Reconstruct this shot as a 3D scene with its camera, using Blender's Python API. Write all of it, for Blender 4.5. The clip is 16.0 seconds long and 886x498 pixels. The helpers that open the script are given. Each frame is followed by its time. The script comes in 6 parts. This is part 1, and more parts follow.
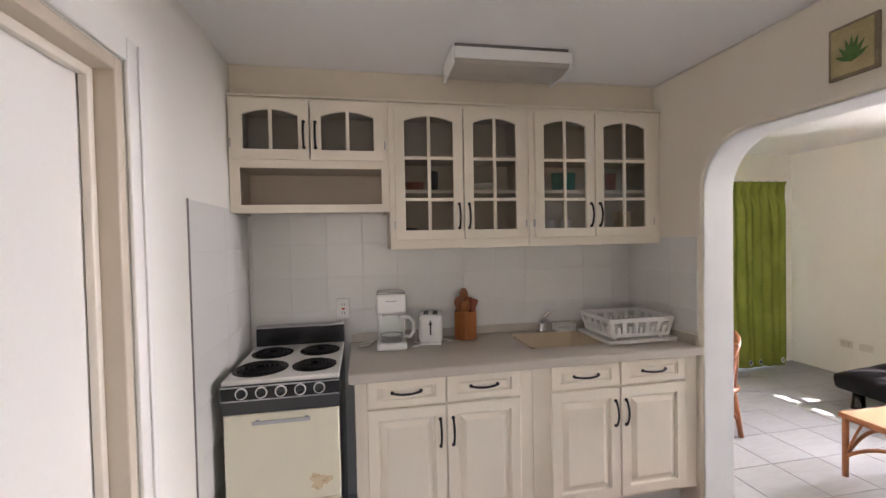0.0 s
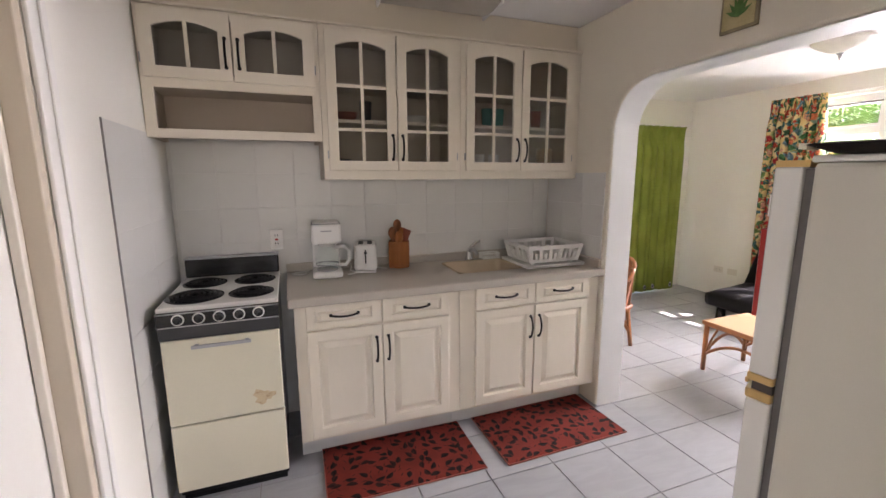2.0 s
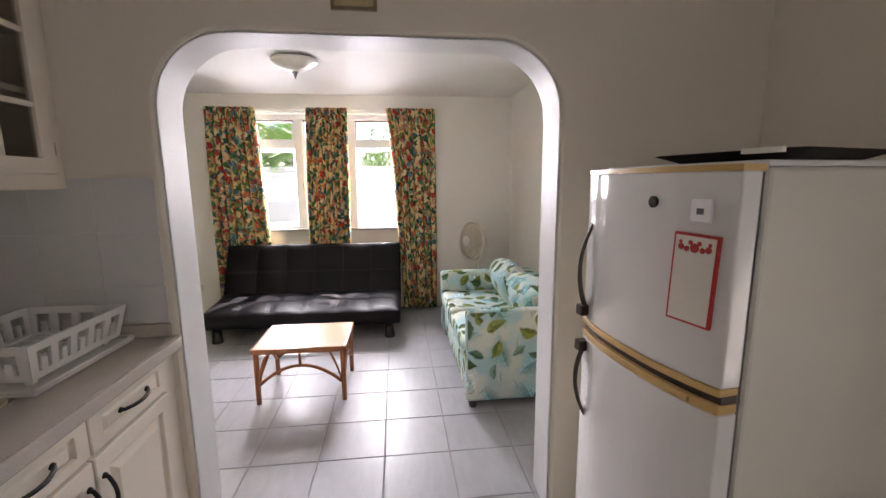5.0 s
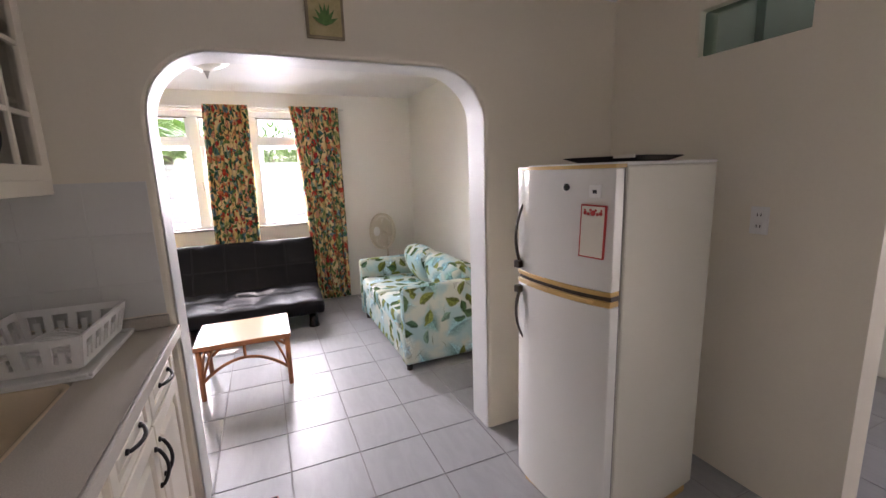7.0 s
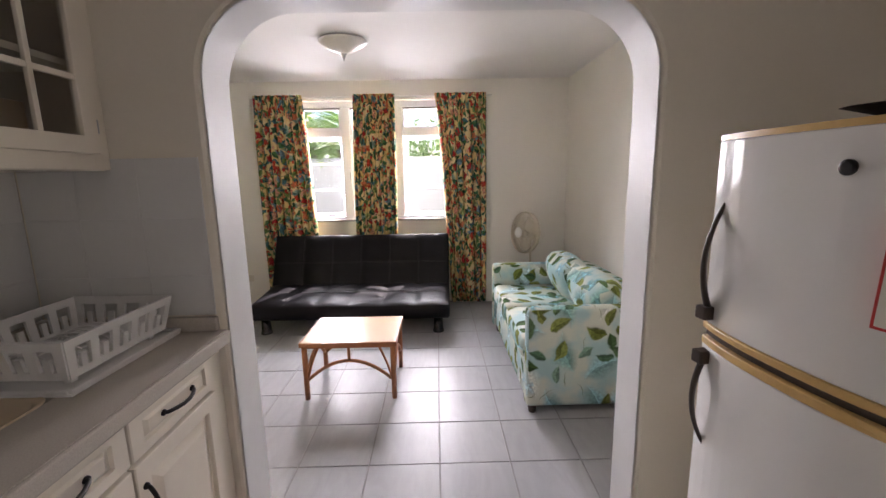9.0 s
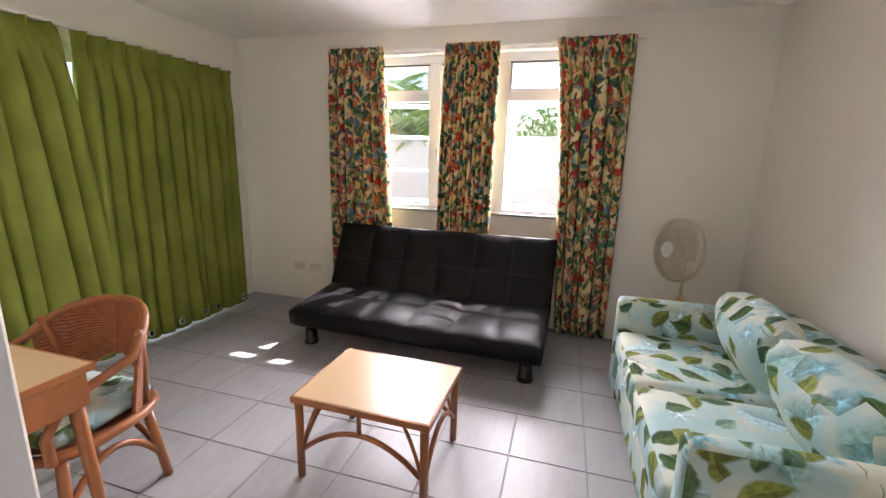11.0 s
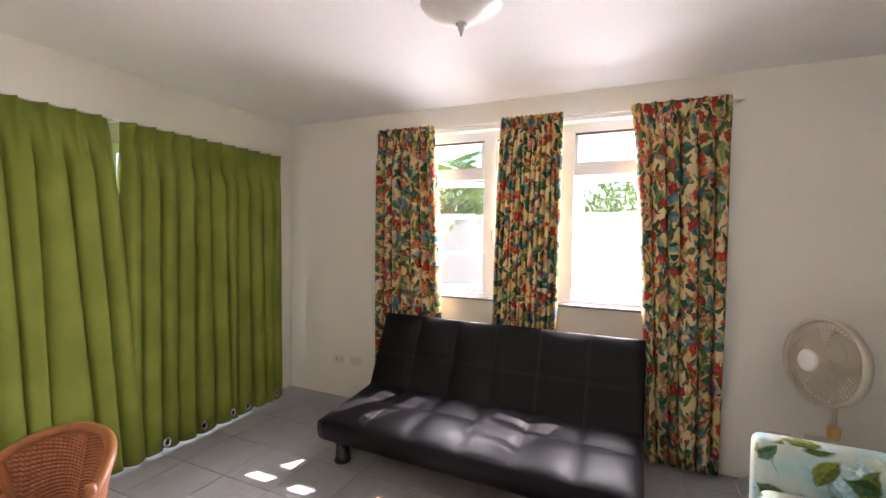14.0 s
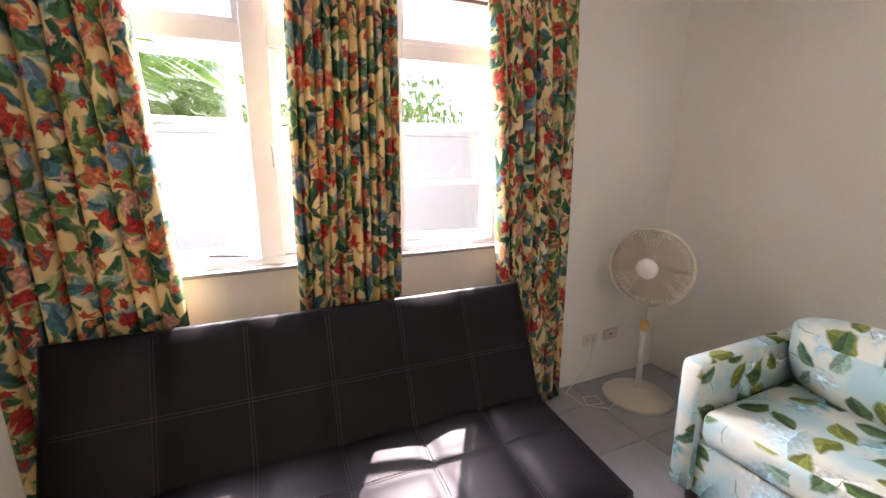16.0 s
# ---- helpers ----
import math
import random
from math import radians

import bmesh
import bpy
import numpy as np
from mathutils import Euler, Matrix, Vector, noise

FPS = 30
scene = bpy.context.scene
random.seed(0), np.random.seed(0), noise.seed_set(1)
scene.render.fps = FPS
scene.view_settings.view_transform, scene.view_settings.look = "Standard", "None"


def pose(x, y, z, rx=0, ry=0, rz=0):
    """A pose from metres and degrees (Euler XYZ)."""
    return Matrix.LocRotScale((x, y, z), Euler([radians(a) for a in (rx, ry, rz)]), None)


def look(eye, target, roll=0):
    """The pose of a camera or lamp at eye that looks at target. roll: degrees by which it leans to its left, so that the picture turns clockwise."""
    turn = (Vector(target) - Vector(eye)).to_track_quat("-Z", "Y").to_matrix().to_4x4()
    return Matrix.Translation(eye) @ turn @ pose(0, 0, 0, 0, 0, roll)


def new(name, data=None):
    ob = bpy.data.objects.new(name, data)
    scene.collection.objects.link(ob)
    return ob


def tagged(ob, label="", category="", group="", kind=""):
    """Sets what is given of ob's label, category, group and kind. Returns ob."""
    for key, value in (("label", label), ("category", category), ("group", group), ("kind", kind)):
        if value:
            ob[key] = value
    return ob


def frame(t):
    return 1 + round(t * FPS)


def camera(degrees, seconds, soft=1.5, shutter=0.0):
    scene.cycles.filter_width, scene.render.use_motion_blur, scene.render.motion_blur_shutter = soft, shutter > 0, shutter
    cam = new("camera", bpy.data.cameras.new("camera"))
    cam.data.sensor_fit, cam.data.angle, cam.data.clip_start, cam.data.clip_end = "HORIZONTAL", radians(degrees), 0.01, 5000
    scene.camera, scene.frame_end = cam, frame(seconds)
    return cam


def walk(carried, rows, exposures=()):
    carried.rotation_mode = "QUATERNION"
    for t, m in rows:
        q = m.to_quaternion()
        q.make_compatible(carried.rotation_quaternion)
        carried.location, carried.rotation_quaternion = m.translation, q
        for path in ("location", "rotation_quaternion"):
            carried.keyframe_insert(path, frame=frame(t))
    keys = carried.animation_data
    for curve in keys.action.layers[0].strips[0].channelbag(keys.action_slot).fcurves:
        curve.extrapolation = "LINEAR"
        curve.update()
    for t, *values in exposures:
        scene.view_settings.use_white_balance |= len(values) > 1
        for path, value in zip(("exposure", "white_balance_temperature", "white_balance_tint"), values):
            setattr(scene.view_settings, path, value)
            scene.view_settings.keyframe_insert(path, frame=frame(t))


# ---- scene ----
cam = camera(93.6, 16.0)
PATH = [
    (0, (0.108, 0.253, 1.488), (0.485, 2.216, 1.441), -1.2),
    (0.5, (0.095, 0.265, 1.514), (0.598, 2.201, 1.53), -0.8),
    (1, (0.116, 0.214, 1.491), (0.655, 2.139, 1.417), -0.5),
    (1.5, (0.097, 0.15, 1.483), (0.681, 2.048, 1.251), -0.2),
    (2, (0.063, 0.144, 1.452), (0.747, 1.992, 1.111), -0.2),
    (2.5, (0.076, 0.275, 1.406), (0.892, 2.056, 1.005), -0.3),
    (3, (0.115, 0.477, 1.403), (1.151, 2.135, 0.982), -0.3),
    (3.5, (0.199, 0.721, 1.371), (1.556, 2.136, 0.973), -0.3),
    (4, (0.347, 0.978, 1.418), (2.044, 1.967, 1.045), -0.3),
    (4.5, (0.361, 1.17, 1.426), (2.302, 1.518, 1.089), -0.5),
    (5, (0.258, 1.306, 1.453), (2.22, 1.088, 1.133), -0.5),
    (5.2, (0.196, 1.351, 1.463), (2.132, 0.956, 1.152), -0.2),
    (7.3, (-0.09, 1.759, 1.473), (1.719, 0.988, 1.109), -1.9),
    (7.5, (-0.078, 1.734, 1.456), (1.77, 1.057, 1.104), -1.5),
    (8, (-0.009, 1.603, 1.445), (1.906, 1.147, 1.09), -1.3),
    (8.5, (0.142, 1.496, 1.413), (2.098, 1.26, 1.066), -0.9),
    (9, (0.466, 1.391, 1.405), (2.435, 1.365, 1.055), -1.1),
    (9.5, (0.787, 1.245, 1.424), (2.743, 1.431, 1.047), -1.7),
    (9.7, (0.896, 1.256, 1.415), (2.85, 1.483, 1.054), -0.5),
    (11.8, (1.798, 1.234, 1.336), (3.623, 1.9, 0.862), 0.1),
    (12, (1.772, 1.223, 1.33), (3.591, 1.902, 0.849), -0.2),
    (12.5, (1.656, 1.222, 1.309), (3.472, 1.892, 0.807), -0.4),
    (13, (1.639, 1.228, 1.295), (3.468, 1.9, 0.846), -0.6),
    (13.5, (1.834, 1.262, 1.393), (3.657, 2.051, 1.163), -0.2),
    (14, (2.05, 1.394, 1.416), (3.878, 2.201, 1.344), 0.7),
    (14.5, (2.323, 1.701, 1.394), (4.219, 2.319, 1.247), 0.5),
    (15, (2.634, 1.941, 1.343), (4.602, 2.203, 1.105), 0.0),
    (15.5, (2.904, 2.167, 1.338), (4.864, 1.934, 1.012), -0.5),
    (16, (3.132, 2.382, 1.389), (4.917, 1.586, 0.963), -0.3),
]
EXPOSURES = [(0.0, 3.05, 6650, 24), (2.0, 3.0, 6700, 25), (3.0, 3.0, 6800, 27), (4.0, 2.65, 6700, 29), (5.0, 2.45, 6600, 26), (7.5, 2.55, 6550, 28), (8.5, 2.4, 6600, 28), (9.5, 2.2, 6650, 26), (12.0, 2.4, 6750, 27), (14.0, 2.55, 6700, 29), (15.0, 2.7, 6700, 29), (16.0, 2.55, 6750, 33)]
walk(cam, [(t, look(eye, target, roll)) for t, eye, target, roll in PATH], EXPOSURES)

# ---- light ----
SUN_WAY = Vector((-1.0, 0.63, -1.56)).normalized()
world = bpy.data.worlds.new("sky")
scene.world = world
world.use_nodes = True
wn = world.node_tree.nodes
sky = wn.new("ShaderNodeTexSky")
sky.sky_type = "NISHITA"
sky.sun_disc = False
sky.sun_elevation = math.asin(-SUN_WAY.z)
sky.sun_rotation = math.atan2(-SUN_WAY.x, -SUN_WAY.y)
wn["Background"].inputs[1].default_value = 0.075
world.node_tree.links.new(sky.outputs[0], wn["Background"].inputs[0])


def lamp(name, kind, matrix, energy, colour=(1, 1, 1), **more):
    d = bpy.data.lights.new(name, kind)
    d.energy, d.color = energy, colour
    if kind == "SUN":
        d.angle = radians(0.5)
    if kind == "AREA":
        d.shape, d.size, d.size_y = "RECTANGLE", more["size"], more["size_y"]
        d.spread = more.get("spread", radians(150))
    ob = new(name, d)
    ob.matrix_world = matrix
    return ob


lamp("sun", "SUN", look((12, -6, 14), Vector((12, -6, 14)) + SUN_WAY), 5.0, (1.0, 0.965, 0.91))
# daylight standing in the east window and the north sliding door; the passage lamp is an added fill for the kitchen
lamp("window_light", "AREA", look((5.55, 2.06, 1.80), (4.3, 2.06, 1.40)), 54, (0.96, 0.985, 1.0), size=1.9, size_y=1.2, spread=radians(112))
lamp("passage_fill_light", "AREA", look((0.07, -1.96, 1.45), (0.25, 0.3, 1.3)), 0.75, (1.0, 0.96, 0.89), size=0.85, size_y=1.1)
lamp("terrace_light", "AREA", look((3.55, 4.5, 1.2), (3.55, 3.0, 1.0)), 6, (0.97, 0.99, 1.0), size=2.0, size_y=1.8)


# ---- materials ----
def material(name, colour, rough=0.5, metal=0.0, **o):
    """Principled material with variation at two scales: blotches and fine grain, and a small bump."""
    m = bpy.data.materials.new(name)
    m.use_nodes = True
    t = m.node_tree
    n, l = t.nodes, t.links
    b = n["Principled BSDF"]
    b.inputs["Roughness"].default_value = rough
    b.inputs["Metallic"].default_value = metal
    co = n.new("ShaderNodeTexCoord")
    big = n.new("ShaderNodeTexNoise")
    big.inputs["Scale"].default_value = o.get("big", 3.0)
    big.inputs["Detail"].default_value = 5
    fine = n.new("ShaderNodeTexNoise")
    fine.inputs["Scale"].default_value = o.get("fine", 140.0)
    fine.inputs["Detail"].default_value = 3
    mp = n.new("ShaderNodeMapping")
    mp.inputs["Scale"].default_value = o.get("stretch", (1, 1, 1))
    l.new(co.outputs["Object"], mp.inputs[0])
    l.new(mp.outputs[0], big.inputs["Vector"])
    l.new(mp.outputs[0], fine.inputs["Vector"])
    add = n.new("ShaderNodeMath")
    add.operation = "MULTIPLY_ADD"
    l.new(fine.outputs["Fac"], add.inputs[0])
    add.inputs[1].default_value = o.get("fine_mix", 0.35)
    l.new(big.outputs["Fac"], add.inputs[2])
    ramp = n.new("ShaderNodeValToRGB")
    v = o.get("vary", 0.08)
    c2 = o.get("second")
    a = [max(0, c * (1 - v)) for c in colour]
    z = [min(1, c * (1 + v)) for c in colour] if c2 is None else c2
    ramp.color_ramp.elements[0].position, ramp.color_ramp.elements[1].position = o.get("span", (0.4, 0.95))
    ramp.color_ramp.elements[0].color = (*a, 1)
    ramp.color_ramp.elements[1].color = (*z, 1)
    l.new(add.outputs[0], ramp.inputs[0])
    out = ramp.outputs[0]
    if o.get("each"):
        info = n.new("ShaderNodeObjectInfo")
        hsv = n.new("ShaderNodeHueSaturation")
        mr = n.new("ShaderNodeMapRange")
        mr.inputs[3].default_value, mr.inputs[4].default_value = 1 - o["each"], 1 + o["each"]
        l.new(info.outputs["Random"], mr.inputs[0])
        l.new(mr.outputs[0], hsv.inputs["Value"])
        l.new(out, hsv.inputs["Color"])
        out = hsv.outputs[0]
    l.new(out, b.inputs["Base Color"])
    if o.get("bump", 0.1):
        bp = n.new("ShaderNodeBump")
        bp.inputs["Strength"].default_value = o.get("bump", 0.1)
        bp.inputs["Distance"].default_value = o.get("depth", 0.003)
        l.new(add.outputs[0], bp.inputs["Height"])
        l.new(bp.outputs[0], b.inputs["Normal"])
    if o.get("rough_vary"):
        mr2 = n.new("ShaderNodeMapRange")
        mr2.inputs[3].default_value = max(0.02, rough - o["rough_vary"])
        mr2.inputs[4].default_value = min(1, rough + o["rough_vary"])
        l.new(big.outputs["Fac"], mr2.inputs[0])
        l.new(mr2.outputs[0], b.inputs["Roughness"])
    if "coat" in o:
        b.inputs["Coat Weight"].default_value = o["coat"]
        b.inputs["Coat Roughness"].default_value = 0.15
    if "spec" in o:
        b.inputs["Specular IOR Level"].default_value = o["spec"]
    if "sheen" in o:
        b.inputs["Sheen Weight"].default_value = o["sheen"]
    if "glow" in o:
        b.inputs["Emission Color"].default_value = (*o["glow"][:3], 1)
        b.inputs["Emission Strength"].default_value = o["glow"][3]
    return m


def print_fabric(name, base, layers, through_light=0.0, rough=0.85, wash=6.0, warp_by=0.02):
    """Printed cloth on unwrapped metres. Each layer: (kind, cells a metre, length, width, palette, share, shift, softness);
    kind "leaf" draws pointed leaves with a midrib, "flower" five-petalled blooms with a pale eye."""
    m = bpy.data.materials.new(name)
    m.use_nodes = True
    t = m.node_tree
    n, l = t.nodes, t.links
    b = n["Principled BSDF"]
    b.inputs["Roughness"].default_value = rough
    b.inputs["Specular IOR Level"].default_value = 0.25
    co = n.new("ShaderNodeTexCoord")

    def num(op, a, c=None, d=None):
        q = n.new("ShaderNodeMath")
        q.operation = op
        for k, v in enumerate((a, c, d)):
            if v is None:
                continue
            if isinstance(v, (int, float)):
                q.inputs[k].default_value = v
            else:
                l.new(v, q.inputs[k])
        return q.outputs[0]

    def vec(op, a, c=None, scale=None):
        q = n.new("ShaderNodeVectorMath")
        q.operation = op
        l.new(a, q.inputs[0])
        if isinstance(c, tuple):
            q.inputs[1].default_value = c
        elif c is not None:
            l.new(c, q.inputs[1])
        if scale is not None:
            q.inputs["Scale"].default_value = scale
        return q.outputs[0]

    def span(v, a, c, e, f):
        q = n.new("ShaderNodeMapRange")
        for k, w in ((1, a), (2, c), (3, e), (4, f)):
            q.inputs[k].default_value = w
        l.new(v, q.inputs[0])
        return q.outputs[0]

    def noise(v, scale, detail):
        q = n.new("ShaderNodeTexNoise")
        q.inputs["Scale"].default_value, q.inputs["Detail"].default_value = scale, detail
        l.new(v, q.inputs["Vector"])
        return q

    uv = co.outputs["UV"]
    bent = vec("ADD", uv, vec("SCALE", vec("SUBTRACT", noise(uv, 14.0, 2.0).outputs["Color"], (0.5, 0.5, 0.5)), scale=warp_by * 2))
    wr = n.new("ShaderNodeValToRGB")
    wr.color_ramp.elements[0].position, wr.color_ramp.elements[1].position = 0.42, 0.6
    wr.color_ramp.elements[0].color, wr.color_ramp.elements[1].color = (*base[0], 1), (*base[1], 1)
    l.new(noise(uv, wash, 3.0).outputs["Fac"], wr.inputs[0])
    colour = wr.outputs[0]
    brush = noise(uv, 60.0, 3.0).outputs["Fac"]
    for kind, scale, length, width, palette, share, shift, soft in layers:
        at = vec("ADD", bent, (shift, shift * 0.7, 0.0))
        vo = n.new("ShaderNodeTexVoronoi")
        vo.voronoi_dimensions = "2D"
        vo.inputs["Scale"].default_value = scale
        vo.inputs["Randomness"].default_value = 0.85
        l.new(at, vo.inputs["Vector"])
        sp = n.new("ShaderNodeSeparateColor")
        l.new(vo.outputs["Color"], sp.inputs[0])
        off = vec("SCALE", vec("SUBTRACT", at, vo.outputs["Position"]), scale=scale)
        ro = n.new("ShaderNodeVectorRotate")
        ro.rotation_type = "Z_AXIS"
        l.new(off, ro.inputs["Vector"])
        l.new(num("MULTIPLY", sp.outputs[2], 6.283), ro.inputs["Angle"])
        xy = n.new("ShaderNodeSeparateXYZ")
        l.new(ro.outputs[0], xy.inputs[0])
        x, y = xy.outputs[0], xy.outputs[1]
        if kind == "leaf":
            y = num("MULTIPLY_ADD", num("MULTIPLY", x, x), 0.45, num("SUBTRACT", y, 0.04))
            u = num("DIVIDE", x, length)
            reach = num("MULTIPLY", num("SUBTRACT", 1.0, num("MULTIPLY", u, u)), num("MULTIPLY_ADD", u, width * 0.35, width))
            inside = num("SUBTRACT", reach, num("ABSOLUTE", y))
            tone = num("ADD", span(y, -0.02, 0.02, 0.72, 1.15), span(num("ABSOLUTE", y), 0.0, 0.018, 0.5, 0.0))
        else:
            r = n.new("ShaderNodeVectorMath")
            r.operation = "LENGTH"
            l.new(off, r.inputs[0])
            turn = num("COSINE", num("MULTIPLY", num("ARCTAN2", y, x), 5.0))
            inside = num("SUBTRACT", num("MULTIPLY_ADD", turn, width, length), r.outputs["Value"])
            tone = num("ADD", span(r.outputs["Value"], 0.0, length * 0.35, 1.9, 0.85), num("MULTIPLY", turn, 0.18))
        mask = num("MULTIPLY", span(inside, 0.0, soft, 0.0, 1.0), num("LESS_THAN", sp.outputs[0], share))
        pal = n.new("ShaderNodeValToRGB")
        pal.color_ramp.interpolation = "CONSTANT"
        e = pal.color_ramp.elements
        for i, c in enumerate(palette):
            q = e[i] if i < 2 else e.new(i / len(palette))
            q.position = i / len(palette)
            q.color = (*c, 1)
        l.new(sp.outputs[1], pal.inputs[0])
        hs = n.new("ShaderNodeHueSaturation")
        l.new(pal.outputs[0], hs.inputs["Color"])
        l.new(num("MULTIPLY", tone, span(brush, 0.3, 0.7, 0.7, 1.3)), hs.inputs["Value"])
        mix = n.new("ShaderNodeMix")
        mix.data_type = "RGBA"
        l.new(mask, mix.inputs[0])
        l.new(colour, mix.inputs[6])
        l.new(hs.outputs[0], mix.inputs[7])
        colour = mix.outputs[2]
    l.new(colour, b.inputs["Base Color"])
    bp = n.new("ShaderNodeBump")
    bp.inputs["Strength"].default_value = 0.15
    bp.inputs["Distance"].default_value = 0.001
    l.new(noise(uv, 500.0, 2.0).outputs["Fac"], bp.inputs["Height"])
    l.new(bp.outputs[0], b.inputs["Normal"])
    if through_light:
        tr = n.new("ShaderNodeBsdfTranslucent")
        l.new(colour, tr.inputs["Color"])
        ms = n.new("ShaderNodeMixShader")
        ms.inputs[0].default_value = through_light
        l.new(b.outputs[0], ms.inputs[1])
        l.new(tr.outputs[0], ms.inputs[2])
        l.new(ms.outputs[0], n["Material Output"].inputs[0])
    return m


def glass_material(name, tint=(0.96, 0.98, 0.97), rough=0.02, mirror=1.0):
    m = bpy.data.materials.new(name)
    m.use_nodes = True
    n, l = m.node_tree.nodes, m.node_tree.links
    n.remove(n["Principled BSDF"])
    tr = n.new("ShaderNodeBsdfTransparent")
    tr.inputs[0].default_value = (*tint, 1)
    gl = n.new("ShaderNodeBsdfGlossy")
    gl.inputs["Roughness"].default_value = rough
    gl.inputs["Color"].default_value = (mirror, mirror, mirror, 1)
    lw = n.new("ShaderNodeLayerWeight")
    pw = n.new("ShaderNodeMath")
    pw.operation = "POWER"
    pw.inputs[1].default_value = 5.0
    l.new(lw.outputs["Facing"], pw.inputs[0])
    fr = n.new("ShaderNodeMath")
    fr.operation = "MULTIPLY_ADD"
    fr.inputs[1].default_value, fr.inputs[2].default_value = 0.7, 0.035
    l.new(pw.outputs[0], fr.inputs[0])
    mx = n.new("ShaderNodeMixShader")
    l.new(fr.outputs[0], mx.inputs[0])
    l.new(tr.outputs[0], mx.inputs[1])
    l.new(gl.outputs[0], mx.inputs[2])
    l.new(mx.outputs[0], n["Material Output"].inputs[0])
    return m


M_WALL = material("wall_paint", (0.86, 0.838, 0.77), 0.7, vary=0.03, big=1.2, fine=90, bump=0.12)
# yellower copy of the wall colour, for the arch and south kitchen walls
M_WALLK = material("warm_wall_tone", (0.84, 0.78, 0.655), 0.65, vary=0.03, big=1.2, fine=90, bump=0.12)
M_CEIL = material("ceiling_paint", (0.86, 0.845, 0.825), 0.8, vary=0.03, big=1.5, bump=0.1)
M_SOFFIT = material("cream_paint", (0.74, 0.66, 0.53), 0.6, vary=0.03, big=2.0, bump=0.06)
M_TRIM = material("gloss_trim_paint", (0.78, 0.72, 0.62), 0.35, vary=0.04, bump=0.05)
M_ARCH = material("white_gloss_plaster", (0.78, 0.78, 0.77), 0.5, vary=0.03, big=6, bump=0.15)
M_CAB = material("cream_cabinet_paint", (0.82, 0.75, 0.625), 0.38, vary=0.03, big=4, fine=60, bump=0.04, stretch=(1, 1, 0.25))
# darker than the cream outside: dimness behind the doors is put into the colour
M_CABIN = material("cabinet_inside_dimmed", (0.58, 0.50, 0.41), 0.6, vary=0.06, bump=0.05)
M_COUNTER = material("speckled_laminate", (0.47, 0.42, 0.355), 0.4, second=(0.56, 0.51, 0.44), big=300, fine=800, fine_mix=0.5, span=(0.45, 0.95), bump=0.02)
M_WTILE = material("white_wall_tile", (0.72, 0.715, 0.68), 0.3, vary=0.02, big=2, fine=30, bump=0.03, each=0.008)
M_GROUT = material("grout", (0.78, 0.77, 0.75), 0.85, vary=0.1, fine=200)
M_TILEEDGE_SHADOW = material("tile_edge_shadow", (0.25, 0.24, 0.23), 0.8, vary=0.15)
M_FGROUT = material("floor_grout", (0.30, 0.29, 0.28), 0.85, vary=0.15, fine=200)
M_BLACK = material("black_enamel", (0.008, 0.008, 0.009), 0.25, vary=0.2, bump=0.02)
M_IRON = material("black_iron", (0.02, 0.018, 0.016), 0.4, metal=0.6, vary=0.2, bump=0.05)
M_COIL = material("burner_coil", (0.012, 0.011, 0.011), 0.6, metal=0.5, vary=0.25, bump=0.1)
M_STOVE = material("almond_enamel", (0.80, 0.75, 0.58), 0.25, vary=0.04, big=2.5, bump=0.02, rough_vary=0.08)
M_STOVEW = material("white_enamel", (0.80, 0.78, 0.74), 0.2, vary=0.04, big=5, bump=0.02, rough_vary=0.06)
M_RUST = material("rust_stain", (0.42, 0.20, 0.08), 0.7, second=(0.68, 0.55, 0.34), big=30, span=(0.35, 0.7), bump=0.1)
M_CHROME = material("chrome", (0.75, 0.75, 0.76), 0.15, metal=1.0, vary=0.05, bump=0.02, rough_vary=0.06)
M_STEEL = material("brushed_aluminium", (0.45, 0.45, 0.46), 0.35, metal=0.9, vary=0.08, stretch=(0.1, 1, 1), bump=0.03)
M_WPLASTIC = material("white_plastic", (0.84, 0.83, 0.80), 0.35, vary=0.03, bump=0.02)
M_CREAMPL = material("aged_cream_plastic", (0.66, 0.60, 0.49), 0.4, vary=0.06, bump=0.02)
M_GOLDPL = material("yellowed_plastic_trim", (0.62, 0.40, 0.14), 0.35, vary=0.14, big=8, bump=0.03)
M_BROWNPL = material("brown_plastic", (0.045, 0.028, 0.018), 0.35, vary=0.15, bump=0.02)
M_SINK = material("tan_enamel_sink", (0.74, 0.60, 0.42), 0.25, vary=0.05, big=5, bump=0.02)
M_CROCK = material("tan_wooden_crock", (0.34, 0.115, 0.03), 0.5, vary=0.25, big=4, fine=40, stretch=(3, 3, 0.4), bump=0.1)
M_SPOON = material("dark_wooden_spoon", (0.28, 0.11, 0.045), 0.5, vary=0.3, big=6, stretch=(3, 3, 0.5), bump=0.1)
M_FRIDGE = material("fridge_white", (0.80, 0.79, 0.745), 0.09, vary=0.02, big=2, fine=60, bump=0.015, rough_vary=0.03)
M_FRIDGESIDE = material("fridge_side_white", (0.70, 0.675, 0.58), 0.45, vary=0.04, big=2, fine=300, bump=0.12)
# door gasket grey, also put on strips painted as dark shadow gaps
M_GASKET_SHADOW = material("grey_gasket_and_shadow", (0.16, 0.15, 0.14), 0.7, vary=0.15)
M_PAPER = material("cream_paper", (0.80, 0.76, 0.66), 0.7, vary=0.04)
M_RED = material("red_ink", (0.52, 0.03, 0.025), 0.5, vary=0.15)
M_LEATHER = material("black_faux_leather", (0.0035, 0.003, 0.0045), 0.48, vary=0.2, big=4, fine=420, fine_mix=0.6, bump=0.16, depth=0.002, rough_vary=0.05, spec=0.22)
